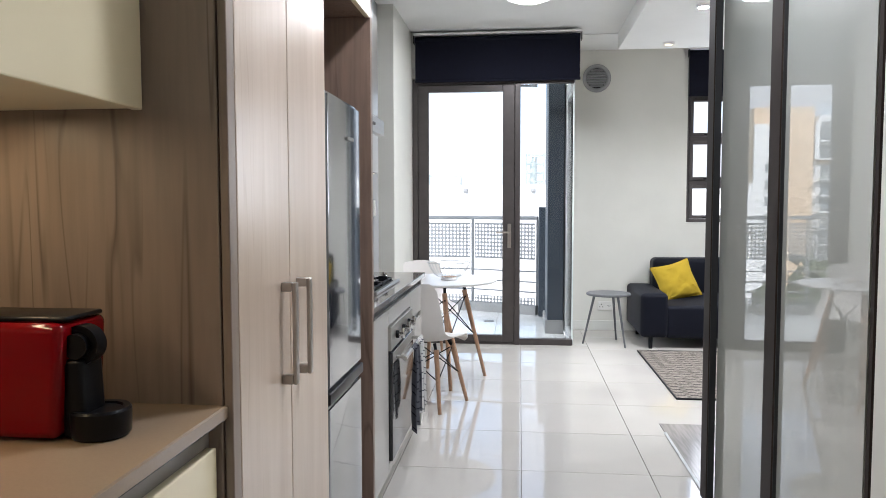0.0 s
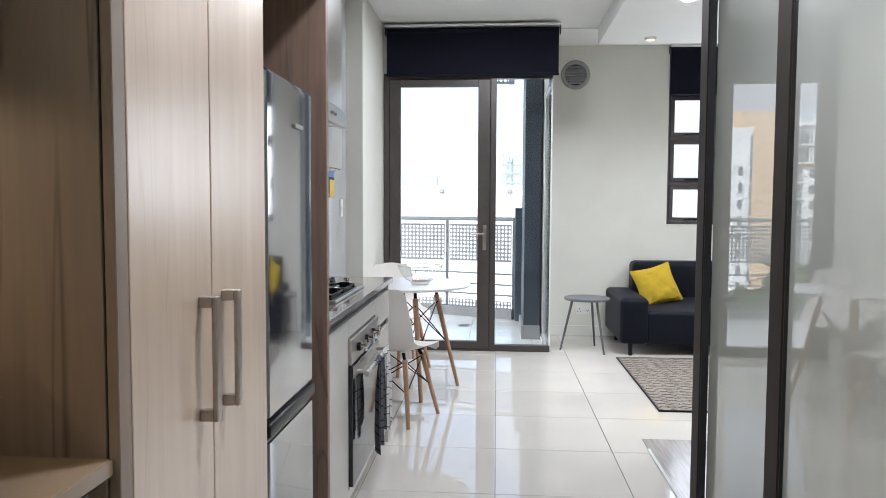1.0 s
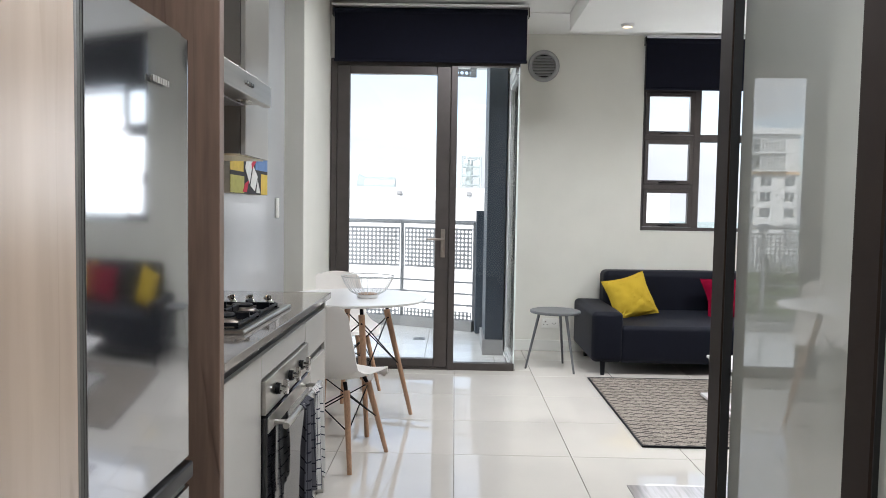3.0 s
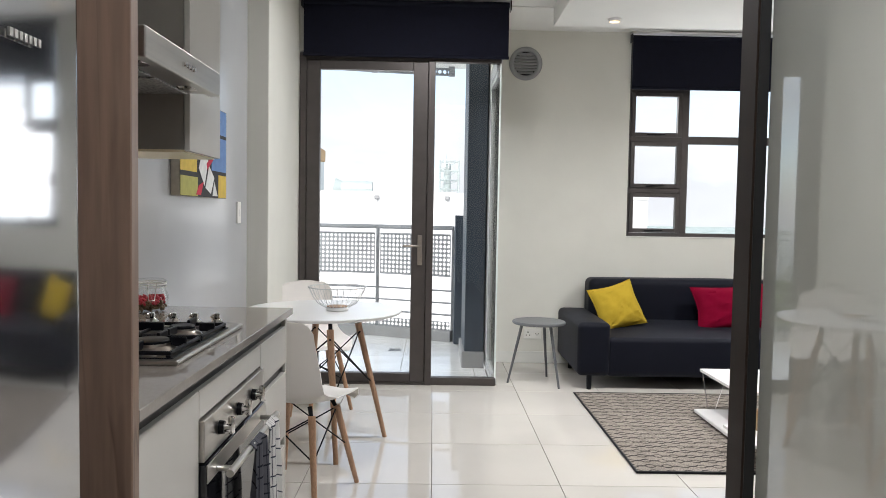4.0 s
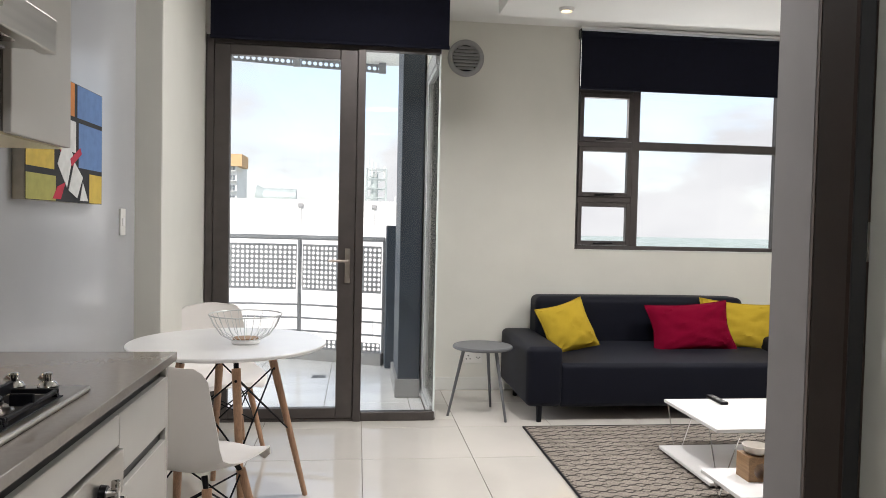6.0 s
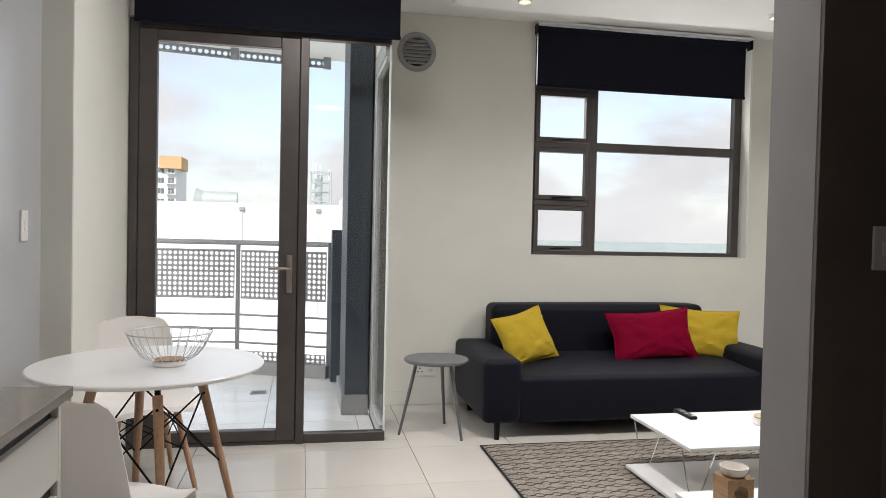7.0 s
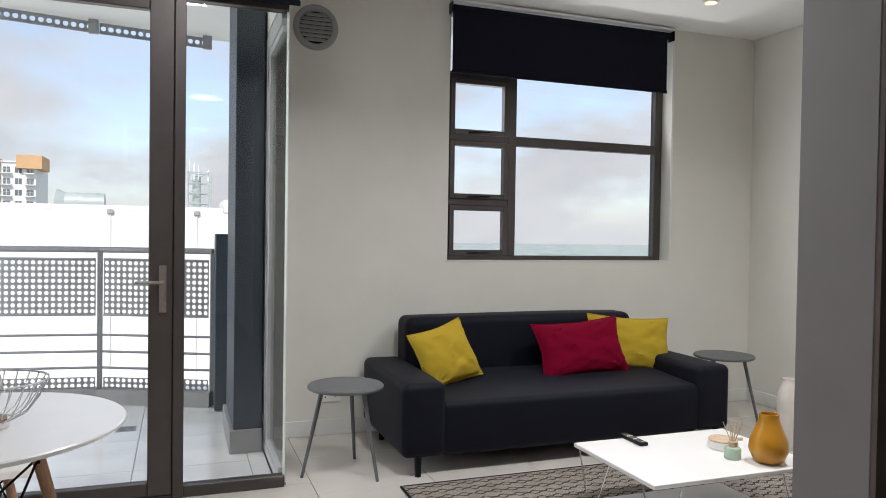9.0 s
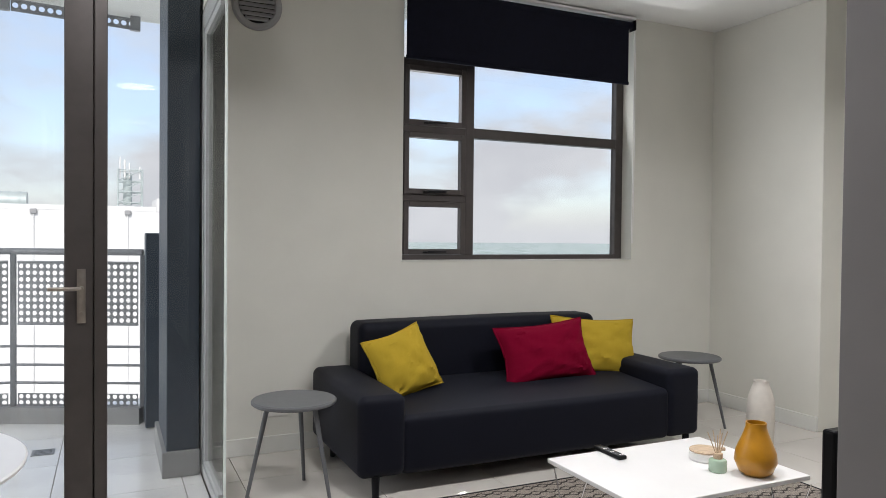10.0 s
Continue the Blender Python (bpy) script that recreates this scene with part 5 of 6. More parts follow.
def side_table(cx, cy, turn, label):
    t = thing("side_table", (cx, cy, 0), label, "side table", "side tables by the sofa")
    part("tabletop", lathe([(0, 0.460), (0.198, 0.460), (0.205, 0.466), (0.205, 0.476), (0.198, 0.482), (0, 0.482)], 52, (cx, cy, 0)), M_GREY, t, "", True)
    for k in range(3):
        a = radians(turn + 120 * k)
        c, s = math.cos(a), math.sin(a)
        part("leg", rod((cx + 0.235 * c, cy + 0.235 * s, 0), (cx + 0.13 * c, cy + 0.13 * s, 0.461), 0.0085, 0.0125, 14), M_GREY, t, "", True)
    return t


side_table(0.83, 6.80, 184, "round grey metal side table on three splayed legs")
side_table(3.60, 7.05, 200, "round grey metal side table behind the sofa arm")

# ---- rug and coffee table ----
rg = thing("rug", (2.2, 5.66, 0), "grey-beige woven rug with a dark zigzag pattern", "rug")
rb = box(1.05, 3.30, 4.86, 6.47, 0.001, 0.010, 0.003, 1)
part("rug_field", rb, M_RUG, rg)
for a in ((1.044, 1.056, 4.855, 6.475), (3.294, 3.306, 4.855, 6.475), (1.056, 3.294, 4.855, 4.867), (1.056, 3.294, 6.463, 6.475)):
    part("binding", box(*a, 0.001, 0.013, 0.003, 1), M_MATTBLACK, rg, "dark bound edge")

ct = thing("coffee_table", (2.2, 5.7, 0), "low white coffee table with wire legs and a lower board", "coffee table")
part("tabletop", box(1.80, 2.70, 5.41, 6.045, 0.268, 0.287, 0.002, 1), M_WHITE, ct)
part("lower_board", box(1.73, 2.60, 5.33, 5.94, 0.024, 0.042, 0.002, 1), M_WHITE, ct)
for px, py in ((1.85, 5.97), (1.85, 5.47), (2.60, 5.97), (2.60, 5.47)):
    w = tube([(px - 0.05, py + 0.02, 0.268), (px - 0.03, py - 0.03, 0.042), (px - 0.01, py - 0.05, 0.030), (px + 0.01, py - 0.05, 0.042), (px + 0.055, py - 0.10, 0.268)], 0.0035, 8)
    part("leg", w, M_CHROME, ct, "bent chromed wire leg", True)
for px, py in ((1.77, 5.37), (1.77, 5.90), (2.56, 5.37), (2.56, 5.90)):
    part("foot", rod((px, py, 0.010), (px, py, 0.026), 0.012, n=12), M_BLACK, ct)
lt = thing("low_table", (1.9, 5.0, 0), "small low white table board on wire legs", "low table")
part("tabletop", box(1.644, 2.34, 4.89, 5.262, 0.121, 0.140, 0.002, 1), M_WHITE, lt)
for px, py in ((1.71, 4.94), (1.71, 5.21), (2.27, 4.94), (2.27, 5.21)):
    part("leg", tube([(px - 0.03, py, 0.122), (px, py - 0.01, 0.014), (px + 0.04, py, 0.122)], 0.0035, 8), M_CHROME, lt, "bent chromed wire leg", True)
part("badge", rod((1.71, 4.8895, 0.1305), (1.71, 4.887, 0.1305), 0.005, n=14), M_RED, lt, "small round red badge")

wbx = thing("wooden_burner_box", (1.84, 5.12, 0.14), "brown wooden block stand with a round hole", "stand")
ring = bmesh.new()
n = 24
k_ = []
for yy in (5.065, 5.175):
    hole, rim = [], []
    for h in range(n):
        c, s = math.cos(2 * math.pi * h / n), math.sin(2 * math.pi * h / n)
        m = max(abs(c), abs(s))
        hole.append(ring.verts.new((1.84 + 0.036 * c, yy, 0.191 + 0.036 * s)))
        rim.append(ring.verts.new((1.84 + 0.062 * c / m, yy, 0.198 + 0.057 * s / m)))
    for h in range(n):
        ring.faces.new((hole[h], hole[(h + 1) % n], rim[(h + 1) % n], rim[h]))
    k_.append((hole, rim))
for h in range(n):
    for q in (0, 1):
        ring.faces.new((k_[0][q][h], k_[0][q][(h + 1) % n], k_[1][q][(h + 1) % n], k_[1][q][h]))
bmesh.ops.recalc_face_normals(ring, faces=ring.faces[:])
part("block", ring, M_BOXWOOD, wbx)
solo("small_bowl", lathe([(0, 0.0), (0.035, 0.0), (0.05, 0.01), (0.062, 0.042), (0.058, 0.042), (0.046, 0.014), (0, 0.008)], 30, (1.84, 5.12, 0.2555)), M_IVORY, (1.84, 5.12, 0.2555), "small ivory ceramic bowl on the wooden block", "bowl", smooth=True)

TT = 0.287
rm = thing("remote_control", (2.10, 5.985, TT), "slim black remote control on the coffee table", "remote control", "", "", 4)
part("body", box(2.077, 2.123, 5.89, 6.08, TT, TT + 0.018, 0.006, 3), M_BLACK, rm, "", True)
for i in range(3):
    for j in range(9):
        if (i + j) % 5:
            part("button", box(2.084 + i * 0.012, 2.091 + i * 0.012, 5.905 + j * 0.017, 5.914 + j * 0.017, TT + 0.017, TT + 0.0205, 0.001, 1), M_GREY if j % 3 else M_WHITE, rm)

pv = solo("vase", lathe([(0, 0), (0.045, 0), (0.068, 0.016), (0.086, 0.06), (0.082, 0.098), (0.066, 0.138), (0.049, 0.180), (0.042, 0.205), (0.042, 0.222), (0.037, 0.222), (0.036, 0.204), (0.042, 0.180), (0.055, 0.14), (0.04, 0.05), (0, 0.04)], 44, (2.492, 5.512, TT)), M_MUSTARD, (2.492, 5.512, TT), "mustard yellow pear-shaped ceramic vase on the coffee table", "vase", smooth=True)
solo("floor_vase", lathe([(0, 0), (0.070, 0), (0.076, 0.01), (0.079, 0.16), (0.078, 0.29), (0.072, 0.335), (0.050, 0.40), (0.044, 0.415), (0.046, 0.432), (0.040, 0.432), (0.036, 0.41), (0.03, 0.30), (0, 0.20)], 44, (3.56, 6.42, 0)), M_IVORY, (3.56, 6.42, 0), "tall ivory ceramic vase standing on the floor", "vase", smooth=True)
df = thing("reed_diffuser", (2.376, 5.607, TT), "mint glass reed diffuser with thin wooden sticks", "diffuser")
DA = (2.376, 5.607, TT)
part("bottle", lathe([(0, 0), (0.034, 0), (0.037, 0.004), (0.037, 0.046), (0.033, 0.052), (0.017, 0.056), (0, 0.056)], 30, DA), M_MINT, df, "", True)
part("collar", lathe([(0.0, 0.056), (0.019, 0.056), (0.020, 0.078), (0.012, 0.080), (0, 0.079)], 24, DA), M_PALEWOOD, df, "pale wooden collar", True)
for k, (ax, ay, ln) in enumerate(((-0.42, 0.10, 0.17), (-0.25, -0.2, 0.15), (-0.06, 0.2, 0.16), (0.10, -0.1, 0.15), (0.26, 0.15, 0.17), (0.36, -0.1, 0.165))):
    p = Vector(DA) + Vector((ax * 0.02, ay * 0.02, 0.074))
    part("reed", rod(p, p + Vector((ax, ay, 1)).normalized() * ln * 0.62, 0.0022, n=8), M_PALEWOOD, df)
tr = thing("trinket_pot", (2.452, 5.755, TT), "low white pot with a pale wooden lid", "pot")
TA = (2.452, 5.755, TT)
part("pot", lathe([(0, 0), (0.066, 0), (0.07, 0.004), (0.07, 0.034), (0.066, 0.037), (0, 0.037)], 36, TA), M_WHITE, tr, "", True)
part("lid", lathe([(0, 0.038), (0.068, 0.038), (0.069, 0.044), (0.064, 0.048), (0, 0.048)], 36, TA), M_PALEWOOD, tr, "pale wooden lid", True)
part("tab", rod((TA[0] + 0.066, TA[1] - 0.02, TT + 0.043), (TA[0] + 0.09, TA[1] - 0.028, TT + 0.043), 0.008, n=12), M_PALEWOOD, tr)

tv = thing("television", (2.05, 4.50, 0), "black flat television seen edge-on on a low stand", "television")
part("panel", box(1.635, 2.48, 4.52, 4.56, 0.34, 0.81, 0.008, 2), M_BLACK, tv)
part("housing", box(1.80, 2.36, 4.48, 4.52, 0.40, 0.70, 0.01, 2), M_BLACK, tv)
part("stand", box(1.95, 2.2, 4.42, 4.62, 0, 0.36, 0.01, 2), M_BLACK, tv)

# ---- balcony ----
structure("balcony_floor", box(-4.2, XS - 0.031, YD + 0.031, 9.4, -0.25, -0.016), M_GROUT, "grout bed of the balcony floor", "balcony")
structure("balcony_ceiling", prism([(-4.2, YD + 0.18), (2.0, YD + 0.18), (2.0, 9.27), (0.1, 9.26), (-1.3, 9.0), (-2.4, 8.65), (-4.2, 7.9)], 2.88, 3.1), M_CEIL, "white painted slab over the balcony", "balcony")
structure("wall_balcony", box(-4.2, XL - 0.2, YD + 0.03, YD + 0.2, -0.2, 2.88), M_WALL, "off-white outer wall beside the balcony", "wall")
col = thing("balcony_column", (0.37, 7.7, 0), "slate blue painted balcony column with a tiled base", "column")
part("shaft", box(0.284, 0.448, 7.36, 8.02, -0.0095, 2.88, 0.006, 2), M_NAVY, col)
part("return", box(XS - 0.028, XS + 0.02, YB + 0.001, YB + 0.219, -0.016, 2.88), M_NAVY, col)
part("base", box(0.262, 0.450, 7.338, 8.04, -0.0095, 0.128, 0.004, 2), M_CURB, col, "grey tiled base")
pr = thing("balcony_pier", (0.4, 8.5, 0), "low slate blue pier at the end of the balustrade", "pier")
part("shaft", box(0.225, 0.75, 8.40, 8.62, 0, 1.28, 0.006, 2), M_NAVY, pr)
RAIL = [(0.215, 8.60), (-0.58, 8.95), (-1.45, 9.08), (-2.3, 8.98), (-3.1, 8.6), (-3.8, 7.9)]
cbm = None
for (xa, ya), (xb, yb) in zip(RAIL, RAIL[1:]):
    d = Vector((xb - xa, yb - ya)).normalized()
    nn = Vector((d.y, -d.x)) * 0.06
    cbm = prism([(xa + nn.x, ya + nn.y), (xa - nn.x, ya - nn.y), (xb - nn.x - d.x * 0.0, yb - nn.y), (xb + nn.x, yb + nn.y)][::-1], -0.016, 0.10, bm=cbm)
bmesh.ops.recalc_face_normals(cbm, faces=cbm.faces[:])
structure("balcony_curb", cbm, M_CURB, "grey painted curb under the balustrade", "curb")
bal = thing("balustrade", (-1.4, 9.0, 0.1), "grey steel balustrade with perforated sheets and rails", "balustrade")
for x, y in RAIL:
    part("post", box(x - 0.018, x + 0.018, y - 0.018, y + 0.018, 0.1, 1.133, 0.003, 1), M_RAIL, bal)
for (xa, ya), (xb, yb) in zip(RAIL, RAIL[1:]):
    part("handrail", rod((xa, ya, 1.148), (xb, yb, 1.148), 0.022, n=16), M_RAIL, bal, "", True)
    u0, u1 = 0.035, 0.965
    a = (xa + (xb - xa) * u0, ya + (yb - ya) * u0)
    b = (xa + (xb - xa) * u1, ya + (yb - ya) * u1)
    part("perforated_panel", perforated(a, b, 0.662, 1.072, 0.0455, 0.0158), M_RAIL, bal, "steel sheet with round holes")
    part("perforated_strip", perforated(a, b, 0.102, 0.186, 0.0455, 0.0158), M_RAIL, bal, "low steel strip with round holes")
    for z in (0.506, 0.38, 0.258):
        part("rail", rod((xa, ya, z), (xb, yb, z), 0.009, n=10), M_RAIL, bal, "", True)
    for z in (0.657, 1.077):
        part("panel_edge", rod((*a, z), (*b, z), 0.008, n=8), M_RAIL, bal)
dr_ = thing("floor_drain", (-0.34, 8.1, -0.01), "small square steel floor drain in the balcony tiles", "drain")
part("plate", box(-0.40, -0.28, 8.04, 8.16, -0.0095, -0.006, 0.001, 1), M_RAIL, dr_)
for k in range(4):
    part("slot", box(-0.385, -0.295, 8.058 + k * 0.026, 8.066 + k * 0.026, -0.006, -0.0055), M_BLACK, dr_)
scn = thing("sun_screen", (-0.5, 8.55, 2.8), "grey perforated steel strip under the balcony slab", "screen")
for a, b in (((0.18, 9.14), (-0.60, 9.01)), ((-0.64, 9.00), (-1.42, 8.83)), ((-1.46, 8.82), (-2.2, 8.58))):
    part("perforated_strip", perforated(a, b, 2.79, 2.848, 0.054, 0.019), M_RAIL, scn)
    part("strip_edge", rod((*a, 2.785), (*b, 2.785), 0.009, n=8), M_RAIL, scn)
    part("strip_edge", rod((*a, 2.853), (*b, 2.853), 0.009, n=8), M_RAIL, scn)
    part("hanger", box(a[0] - 0.035, a[0] + 0.035, a[1] - 0.012, a[1] + 0.03, 2.775, 2.88, 0.003, 1), M_RAIL, scn)

# ---- city beyond ----
structure("ground", box(-4200, 4200, 20, 4200, -46, -45), M_GROUND, "hazy green plain reaching to the horizon", "ground")
GZ = -45
wh = thing("white_building", (2, 34, GZ), "long white rendered building with a flat parapet roof", "building")
part("wall", box(-6.2, 8.6, 30, 46, GZ, 2.0), M_BLDG, wh)
part("parapet", box(-6.2, 1.45, 29.99, 30.3, 2.0, 2.16), M_BLDG, wh)
part("roof_box", box(1.46, 8.6, 29.95, 33, 2.0, 2.45), M_BLDG, wh)
for px in (-2.25, 0.55):
    part("downpipe", rod((px, 29.97, -6), (px, 29.97, 1.9), 0.022, n=8), M_BLDG, wh)
    part("hopper", box(px - 0.10, px + 0.10, 29.90, 29.99, 1.86, 2.02, 0.02, 1), M_CURB, wh, "small grey rainwater head")
vd = thing("roof_duct", (-2.6, 32, 2.0), "galvanised half-round roof duct on the white building", "roof duct")
dbm = rod((-3.9, 32, 2.28), (-2.6, 32, 2.28), 0.36, n=20)
rod((-4.2, 32, 2.31), (-3.9, 32, 2.28), 0.46, 0.36, 20, bm=dbm)
for rx_ in (-3.55, -3.2, -2.85):
    rod((rx_, 32, 2.28), (rx_ + 0.05, 32, 2.28), 0.38, 0.38, 20, bm=dbm)
part("duct", dbm, M_STEELFAR, vd, "", True)
tw = thing("lattice_mast", (0.68, 33, 2.12), "white steel lattice mast with antennas on the roof", "mast")
for mx_ in (0.27, 1.1):
    for my in (32.6, 33.4):
        part("upright", rod((mx_, my, 2.1), (mx_, my, 3.75), 0.035, n=8), M_STEELFAR, tw)
for z in (2.5, 2.9, 3.3, 3.72):
    g = rod((0.27, 32.6, z), (1.1, 32.6, z), 0.022, n=6)
    rod((0.27, 33.4, z), (1.1, 33.4, z), 0.022, n=6, bm=g)
    rod((0.27, 32.6, z), (0.27, 33.4, z), 0.022, n=6, bm=g)
    rod((1.1, 32.6, z), (1.1, 33.4, z), 0.022, n=6, bm=g)
    rod((0.27, 32.6, z - 0.4), (1.1, 32.6, z), 0.018, n=6, bm=g)
    part("cross_bar", g, M_STEELFAR, tw)
for k, ax in enumerate((0.34, 0.5, 0.66, 1.02)):
    part("antenna", rod((ax, 32.7, 3.4), (ax, 32.7, 4.2 - 0.12 * k), 0.04 if k % 2 else 0.025, n=8), M_BLDG, tw)
part("drum", rod((0.6, 32.9, 2.4), (0.6, 32.9, 3.6), 0.16, n=16), M_STEELFAR, tw, "", True)
tw.location.z -= 0.11


def block(name, x0, x1, y0, y1, top, label, bays, storeys):
    t = thing(name, ((x0 + x1) / 2, (y0 + y1) / 2, GZ), label, "building")
    part("wall", box(x0, x1, y0, y1, GZ, top), M_BLDG, t)
    bw = (x1 - x0) / bays
    for s in range(storeys):
        z = top - 1.1 - s * 2.9
        for b in range(bays):
            xc = x0 + (b + 0.5) * bw
            w = part("window", box(xc - bw * 0.30, xc + bw * 0.30, y0 - 0.04, y0 + 0.02, z - 1.5, z), M_BWIN, t, "dark glazed opening")
            part("frame", box(xc - 0.05, xc + 0.05, y0 - 0.09, y0 - 0.03, z - 1.5, z), M_BLDG, w)
            if b % 2 == 0:
                bal_ = part("balcony", box(xc - bw * 0.44, xc + bw * 0.44, y0 - 1.2, y0, z - 1.75, z - 1.55), M_BLDG, t, "white balcony slab")
                g = box(xc - bw * 0.44, xc + bw * 0.44, y0 - 1.2, y0 - 1.16, z - 0.65, z - 0.58)
                for q in range(7):
                    xx = xc - bw * 0.43 + q * bw * 0.86 / 6
                    box(xx - 0.025, xx + 0.025, y0 - 1.2, y0 - 1.16, z - 1.55, z - 0.6, bm=g)
                part("railing", g, M_STEELFAR, bal_, "grey railing")
    part("roof_edge", box(x0 - 0.3, x1 + 0.02, y0 - 0.35, y1, top, top + 0.35), M_BLDG, t)
    return t


ap = block("apartment_building", -42.6, -34.7, 212, 230, 18.2, "white apartment block with balconies and ochre corners", 3, 12)
part("stair_tower", box(-48.5, -42.65, 211.4, 228, GZ, 19.0), M_OCHREPALE, ap, "ochre rendered stair tower")
part("roof_cap", box(-38.9, -33.1, 210.4, 222, 16.7, 20.1), M_ORANGE, ap, "ochre rendered roof cap")

og = thing("ochre_building", (-35, 138, GZ), "tall ochre rendered apartment gable with a white panel", "building")
part("wall", box(-41.2, -31.6, 130, 142, GZ, 17.9), M_OCHREPALE, og)
wp = part("white_panel", box(-35.7, -31.6, 129.5, 129.99, GZ, 15.05), M_BLDG, og, "white rendered gable panel")
for s_ in range(9):
    z = 8.4 - s_ * 2.85
    part("window", box(-34.15, -33.45, 129.42, 129.52, z - 1.5, z), M_BWIN, wp, "small dark window")
    part("window", box(-35.65, -35.3, 129.42, 129.52, z + 3.0, z + 5.4), M_BWIN, wp, "narrow stair window")
cb_ = thing("apartment_building", (-45.5, 139, GZ), "white apartment block with stacked balconies and a glazed penthouse", "building")
part("wall", box(-52, -41.25, 131, 148, GZ, 15.4), M_BLDG, cb_)
part("roof_edge", box(-52.2, -42.0, 130.2, 148, 15.4, 16.4), M_BLDG, cb_)
part("band", box(-52, -42.1, 130.6, 130.99, 8.4, 8.9), M_ORANGE, cb_, "ochre rendered band")
part("fin", box(-42.1, -41.4, 129.9, 130.99, 9.0, 15.4), M_BLDG, cb_)
for z in (9.2, 12.3):
    lg_ = part("window", box(-49.6, -42.4, 130.93, 131.02, z, z + 2.3), M_BWIN, cb_, "wide glazed loggia")
    part("slab", box(-49.8, -42.2, 129.9, 130.99, z - 0.28, z - 0.04), M_BLDG, lg_)
    for k in range(9):
        part("slat", box(-49.5 + k * 0.52, -49.22 + k * 0.52, 130.1, 130.2, z, z + 2.3), M_BLDG, lg_)
for s_ in range(9):
    z = 8.0 - s_ * 2.75
    for xa, xb in ((-41.9, -41.35), (-47.3, -45.6), (-51.4, -49.8)):
        w = part("window", box(xa, xb, 130.93, 131.02, z - 1.5, z), M_BWIN, cb_, "dark glazed window")
        part("frame", box((xa + xb) / 2 - 0.05, (xa + xb) / 2 + 0.05, 130.88, 130.95, z - 1.5, z), M_BLDG, w)
    w = part("window", box(-44.4, -42.7, 130.93, 131.02, z - 2.2, z), M_BWIN, cb_, "dark balcony door")
    bl_ = part("balcony", box(-44.8, -42.3, 129.8, 130.99, z - 2.45, z - 2.22), M_BLDG, cb_, "white balcony slab")
    g = box(-44.8, -42.3, 129.8, 129.85, z - 1.25, z - 1.17)
    for q in range(9):
        box(-44.78 + q * 0.305, -44.73 + q * 0.305, 129.8, 129.85, z - 2.22, z - 1.2, bm=g)
    part("railing", g, M_STEELFAR, bl_, "grey railing")


def tree(x, y, z, height, seed):
    rnd_ = random.Random(seed)
    t = thing("tree", (x, y, z), "green leafy street tree below the balcony", "tree", "trees in the street")
    part("trunk", rod((x, y, z), (x, y, z + height * 0.55), height * 0.035, height * 0.02, 10), M_BARK, t)
    for k in range(5):
        a = k * 1.3 + rnd_.random()
        part("limb", rod((x, y, z + height * 0.45), (x + math.cos(a) * height * 0.25, y + math.sin(a) * height * 0.25, z + height * 0.75), height * 0.015, height * 0.006, 8), M_BARK, t)
    verts, faces = [], []
    for k in range(1500):
        u, v = rnd_.random() * 6.283, math.acos(2 * rnd_.random() - 1)
        r = height * 0.36 * (0.55 + 0.45 * rnd_.random()) * (1 + 0.35 * noise.noise(Vector((math.cos(u) * 2 + seed, math.sin(u) * 2, math.cos(v) * 2))))
        c = Vector((x + r * math.sin(v) * math.cos(u), y + r * math.sin(v) * math.sin(u), z + height * 0.72 + r * 0.75 * math.cos(v)))
        q = Euler((rnd_.random() * 6, rnd_.random() * 6, 0)).to_matrix()
        b = len(verts)
        w = height * 0.03
        for o in ((-w, -w, 0), (w, -w, 0), (w, w, 0), (-w, w, 0)):
            verts.append(c + q @ Vector(o))
        faces.append((b, b + 1, b + 2, b + 3))
    me = bpy.data.meshes.new("crown")
    me.from_pydata([v - Vector((x, y, z)) for v in verts], [], faces)
    me.materials.append(M_LEAF)
    ob = new("crown", me)
    ob.parent = t


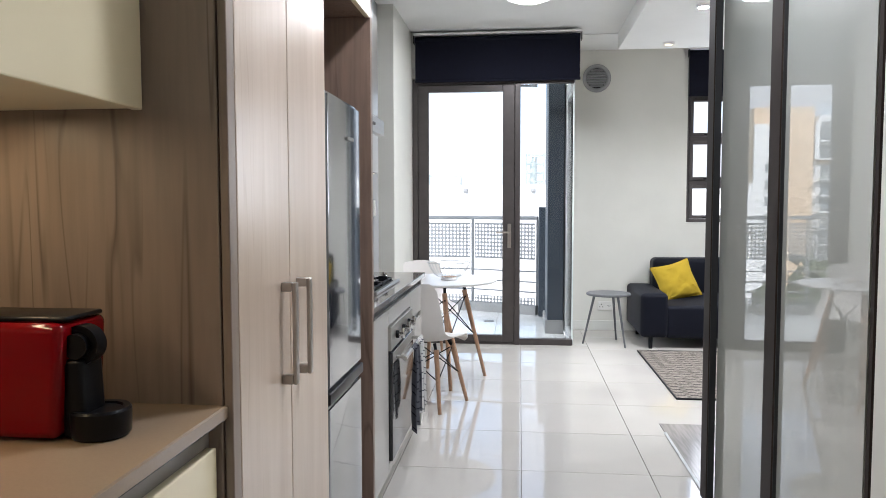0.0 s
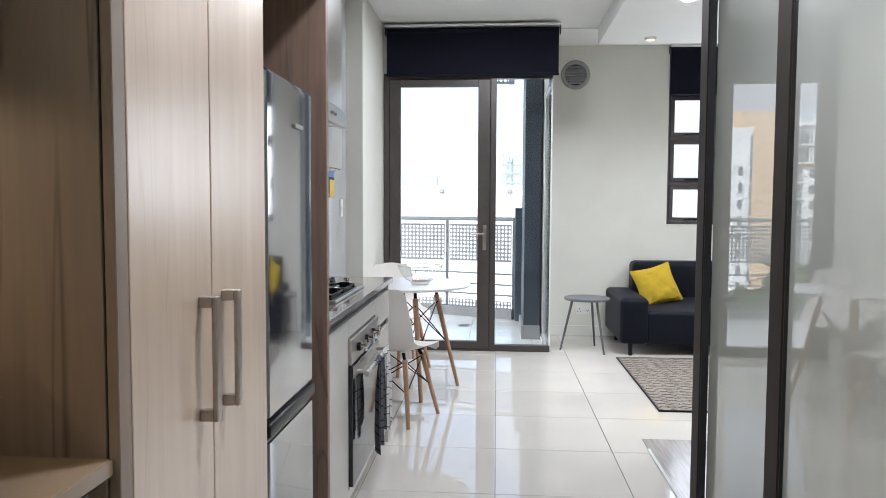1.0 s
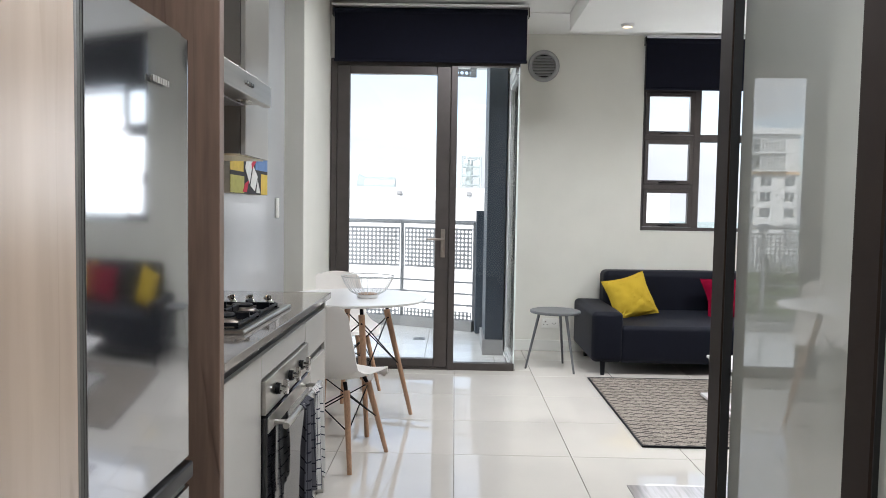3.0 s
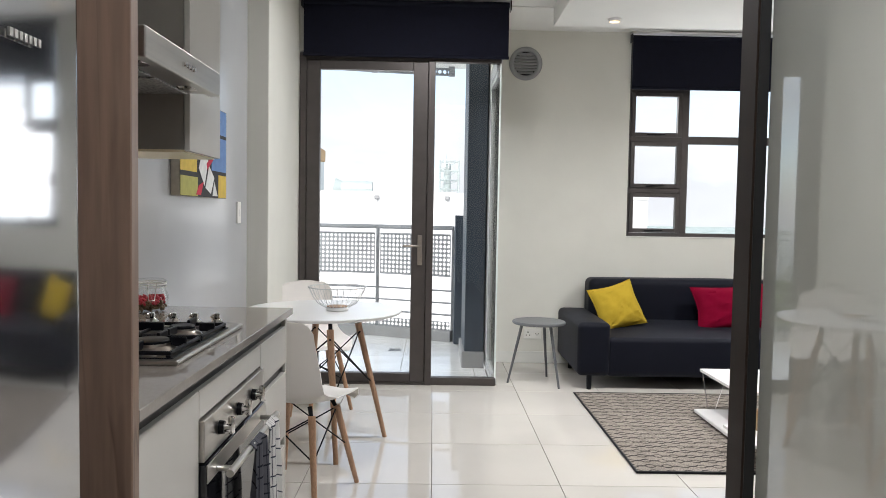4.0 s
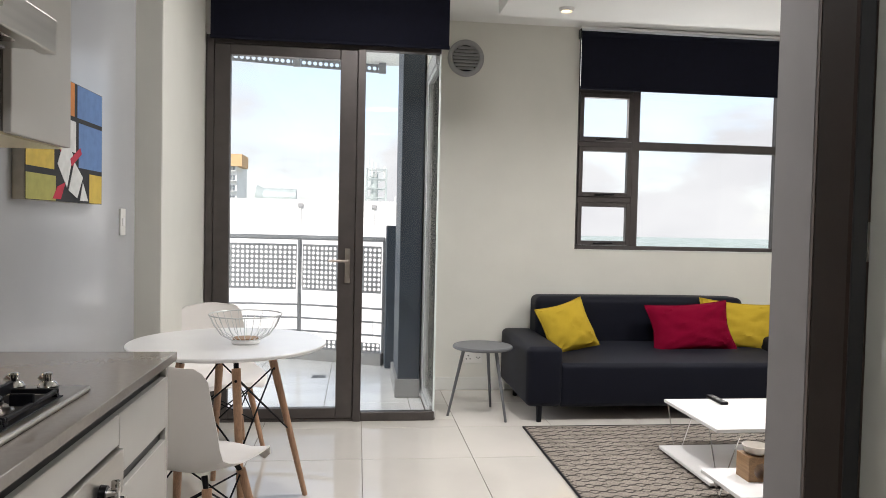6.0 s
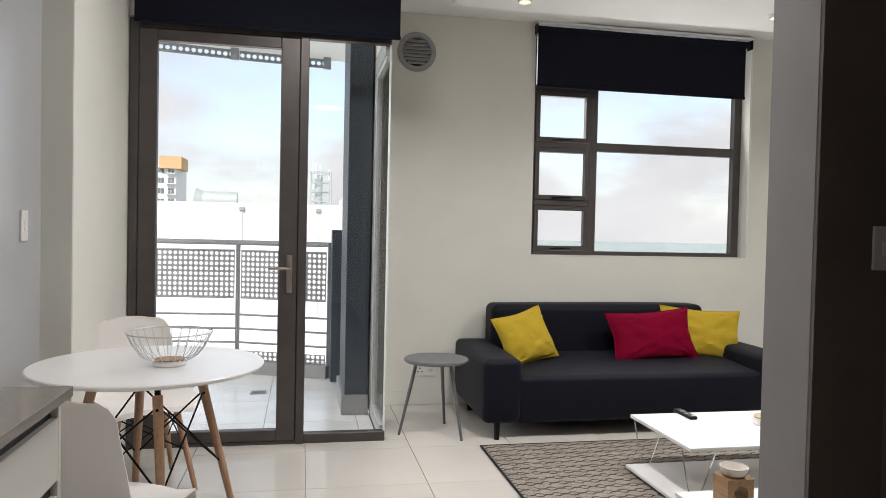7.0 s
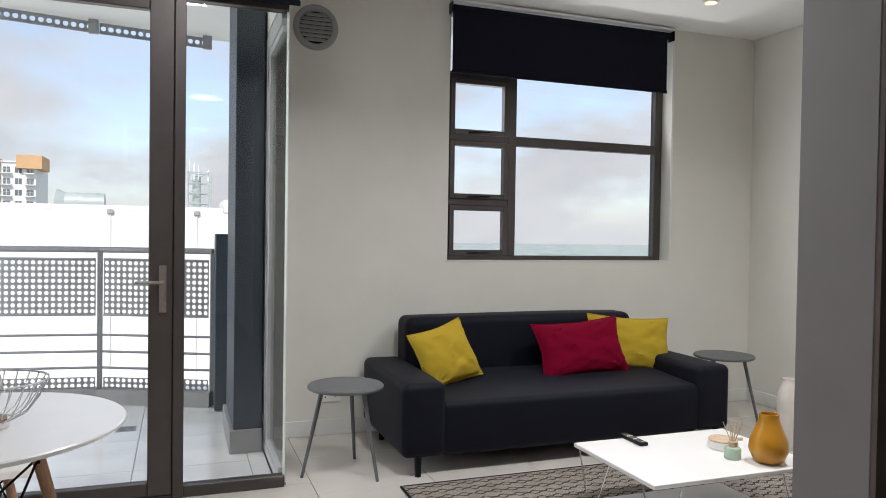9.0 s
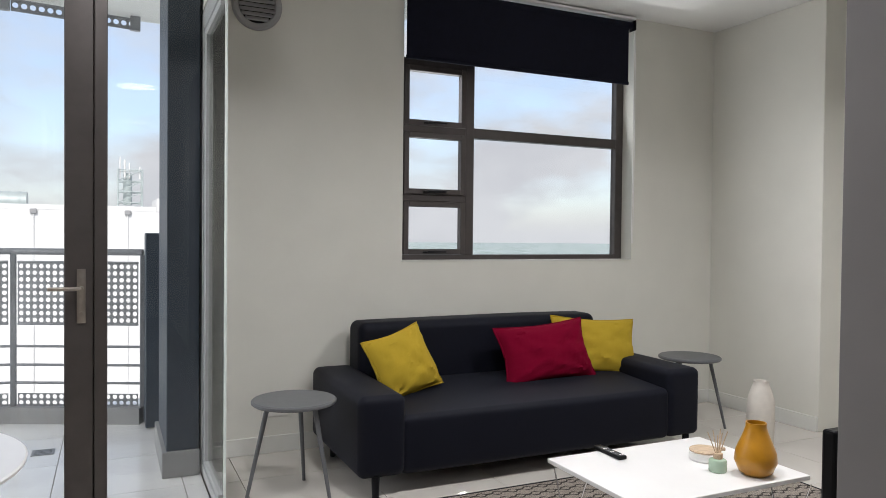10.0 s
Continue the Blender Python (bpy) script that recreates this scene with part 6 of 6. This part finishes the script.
for k, (x, y, h) in enumerate(((-12.2, 31, 10.5), (-15.4, 34, 11.2), (-19.0, 33, 10.5), (-14, 39, 11.8), (-22, 38, 11), (-10.9, 36, 10.8))):
    tree(x, y, -13, h, k + 2)
structure("street_terrace", box(-40, -9.3, 24, 50, GZ, -13), M_GROUND, "pale paved terrace with trees below the balcony", "ground")

# ---- floor tiles ----
MESHES = {}


def tile_mesh(w, d, material, h):
    key = (round(w, 3), round(d, 3), material.name)
    if key not in MESHES:
        bm = box(-w / 2, w / 2, -d / 2, d / 2, -h, 0)
        bmesh.ops.bevel(bm, geom=[e for e in bm.edges if min(v.co.z for v in e.verts) > -1e-6], offset=0.0012, segments=1, affect="EDGES")
        me = bpy.data.meshes.new("tile")
        bm.to_mesh(me)
        bm.free()
        me.materials.append(material)
        MESHES[key] = me
    return MESHES[key]


def lay(parent, x0, x1, y0, y1, px, py, ox, oy, material, top=0.0, h=0.006, gap=0.0035):
    i = math.floor((x0 - ox) / px)
    while ox + i * px < x1 - 0.01:
        a, b = max(x0, ox + i * px), min(x1, ox + (i + 1) * px)
        j = math.floor((y0 - oy) / py)
        while oy + j * py < y1 - 0.01:
            c, d = max(y0, oy + j * py), min(y1, oy + (j + 1) * py)
            if b - a > 0.02 and d - c > 0.02:
                ob_ = new("tile", tile_mesh(b - a - gap, d - c - gap, material, h))
                ob_.parent = parent
                ob_.location = ((a + b) / 2, (c + d) / 2, top)
            j += 1
        i += 1


lay(floor, XL, 0.83, -1.5, 4.075, 0.617, 0.61, 0.014, 4.075, M_TILE)
lay(floor, XL, 4.72, 4.075, 6.515, 0.617, 0.61, 0.014, 4.075, M_TILE)
lay(floor, XL, 0.631, 6.515, YD, 0.617, 0.61, 0.014, 4.075, M_TILE)
lay(box_far, XS + 0.012, 0.631, YD, YB, 0.617, 0.61, 0.014, 4.075, M_TILE)
lay(box_far, 0.631, 4.72, 6.515, YB, 0.617, 0.61, 0.014, 4.075, M_TILE)
lay(bpy.data.objects["balcony_floor"], -3.6, XS - 0.031, YD + 0.034, 9.35, 0.61, 0.61, -0.25, 7.2, M_BTILE, -0.010)
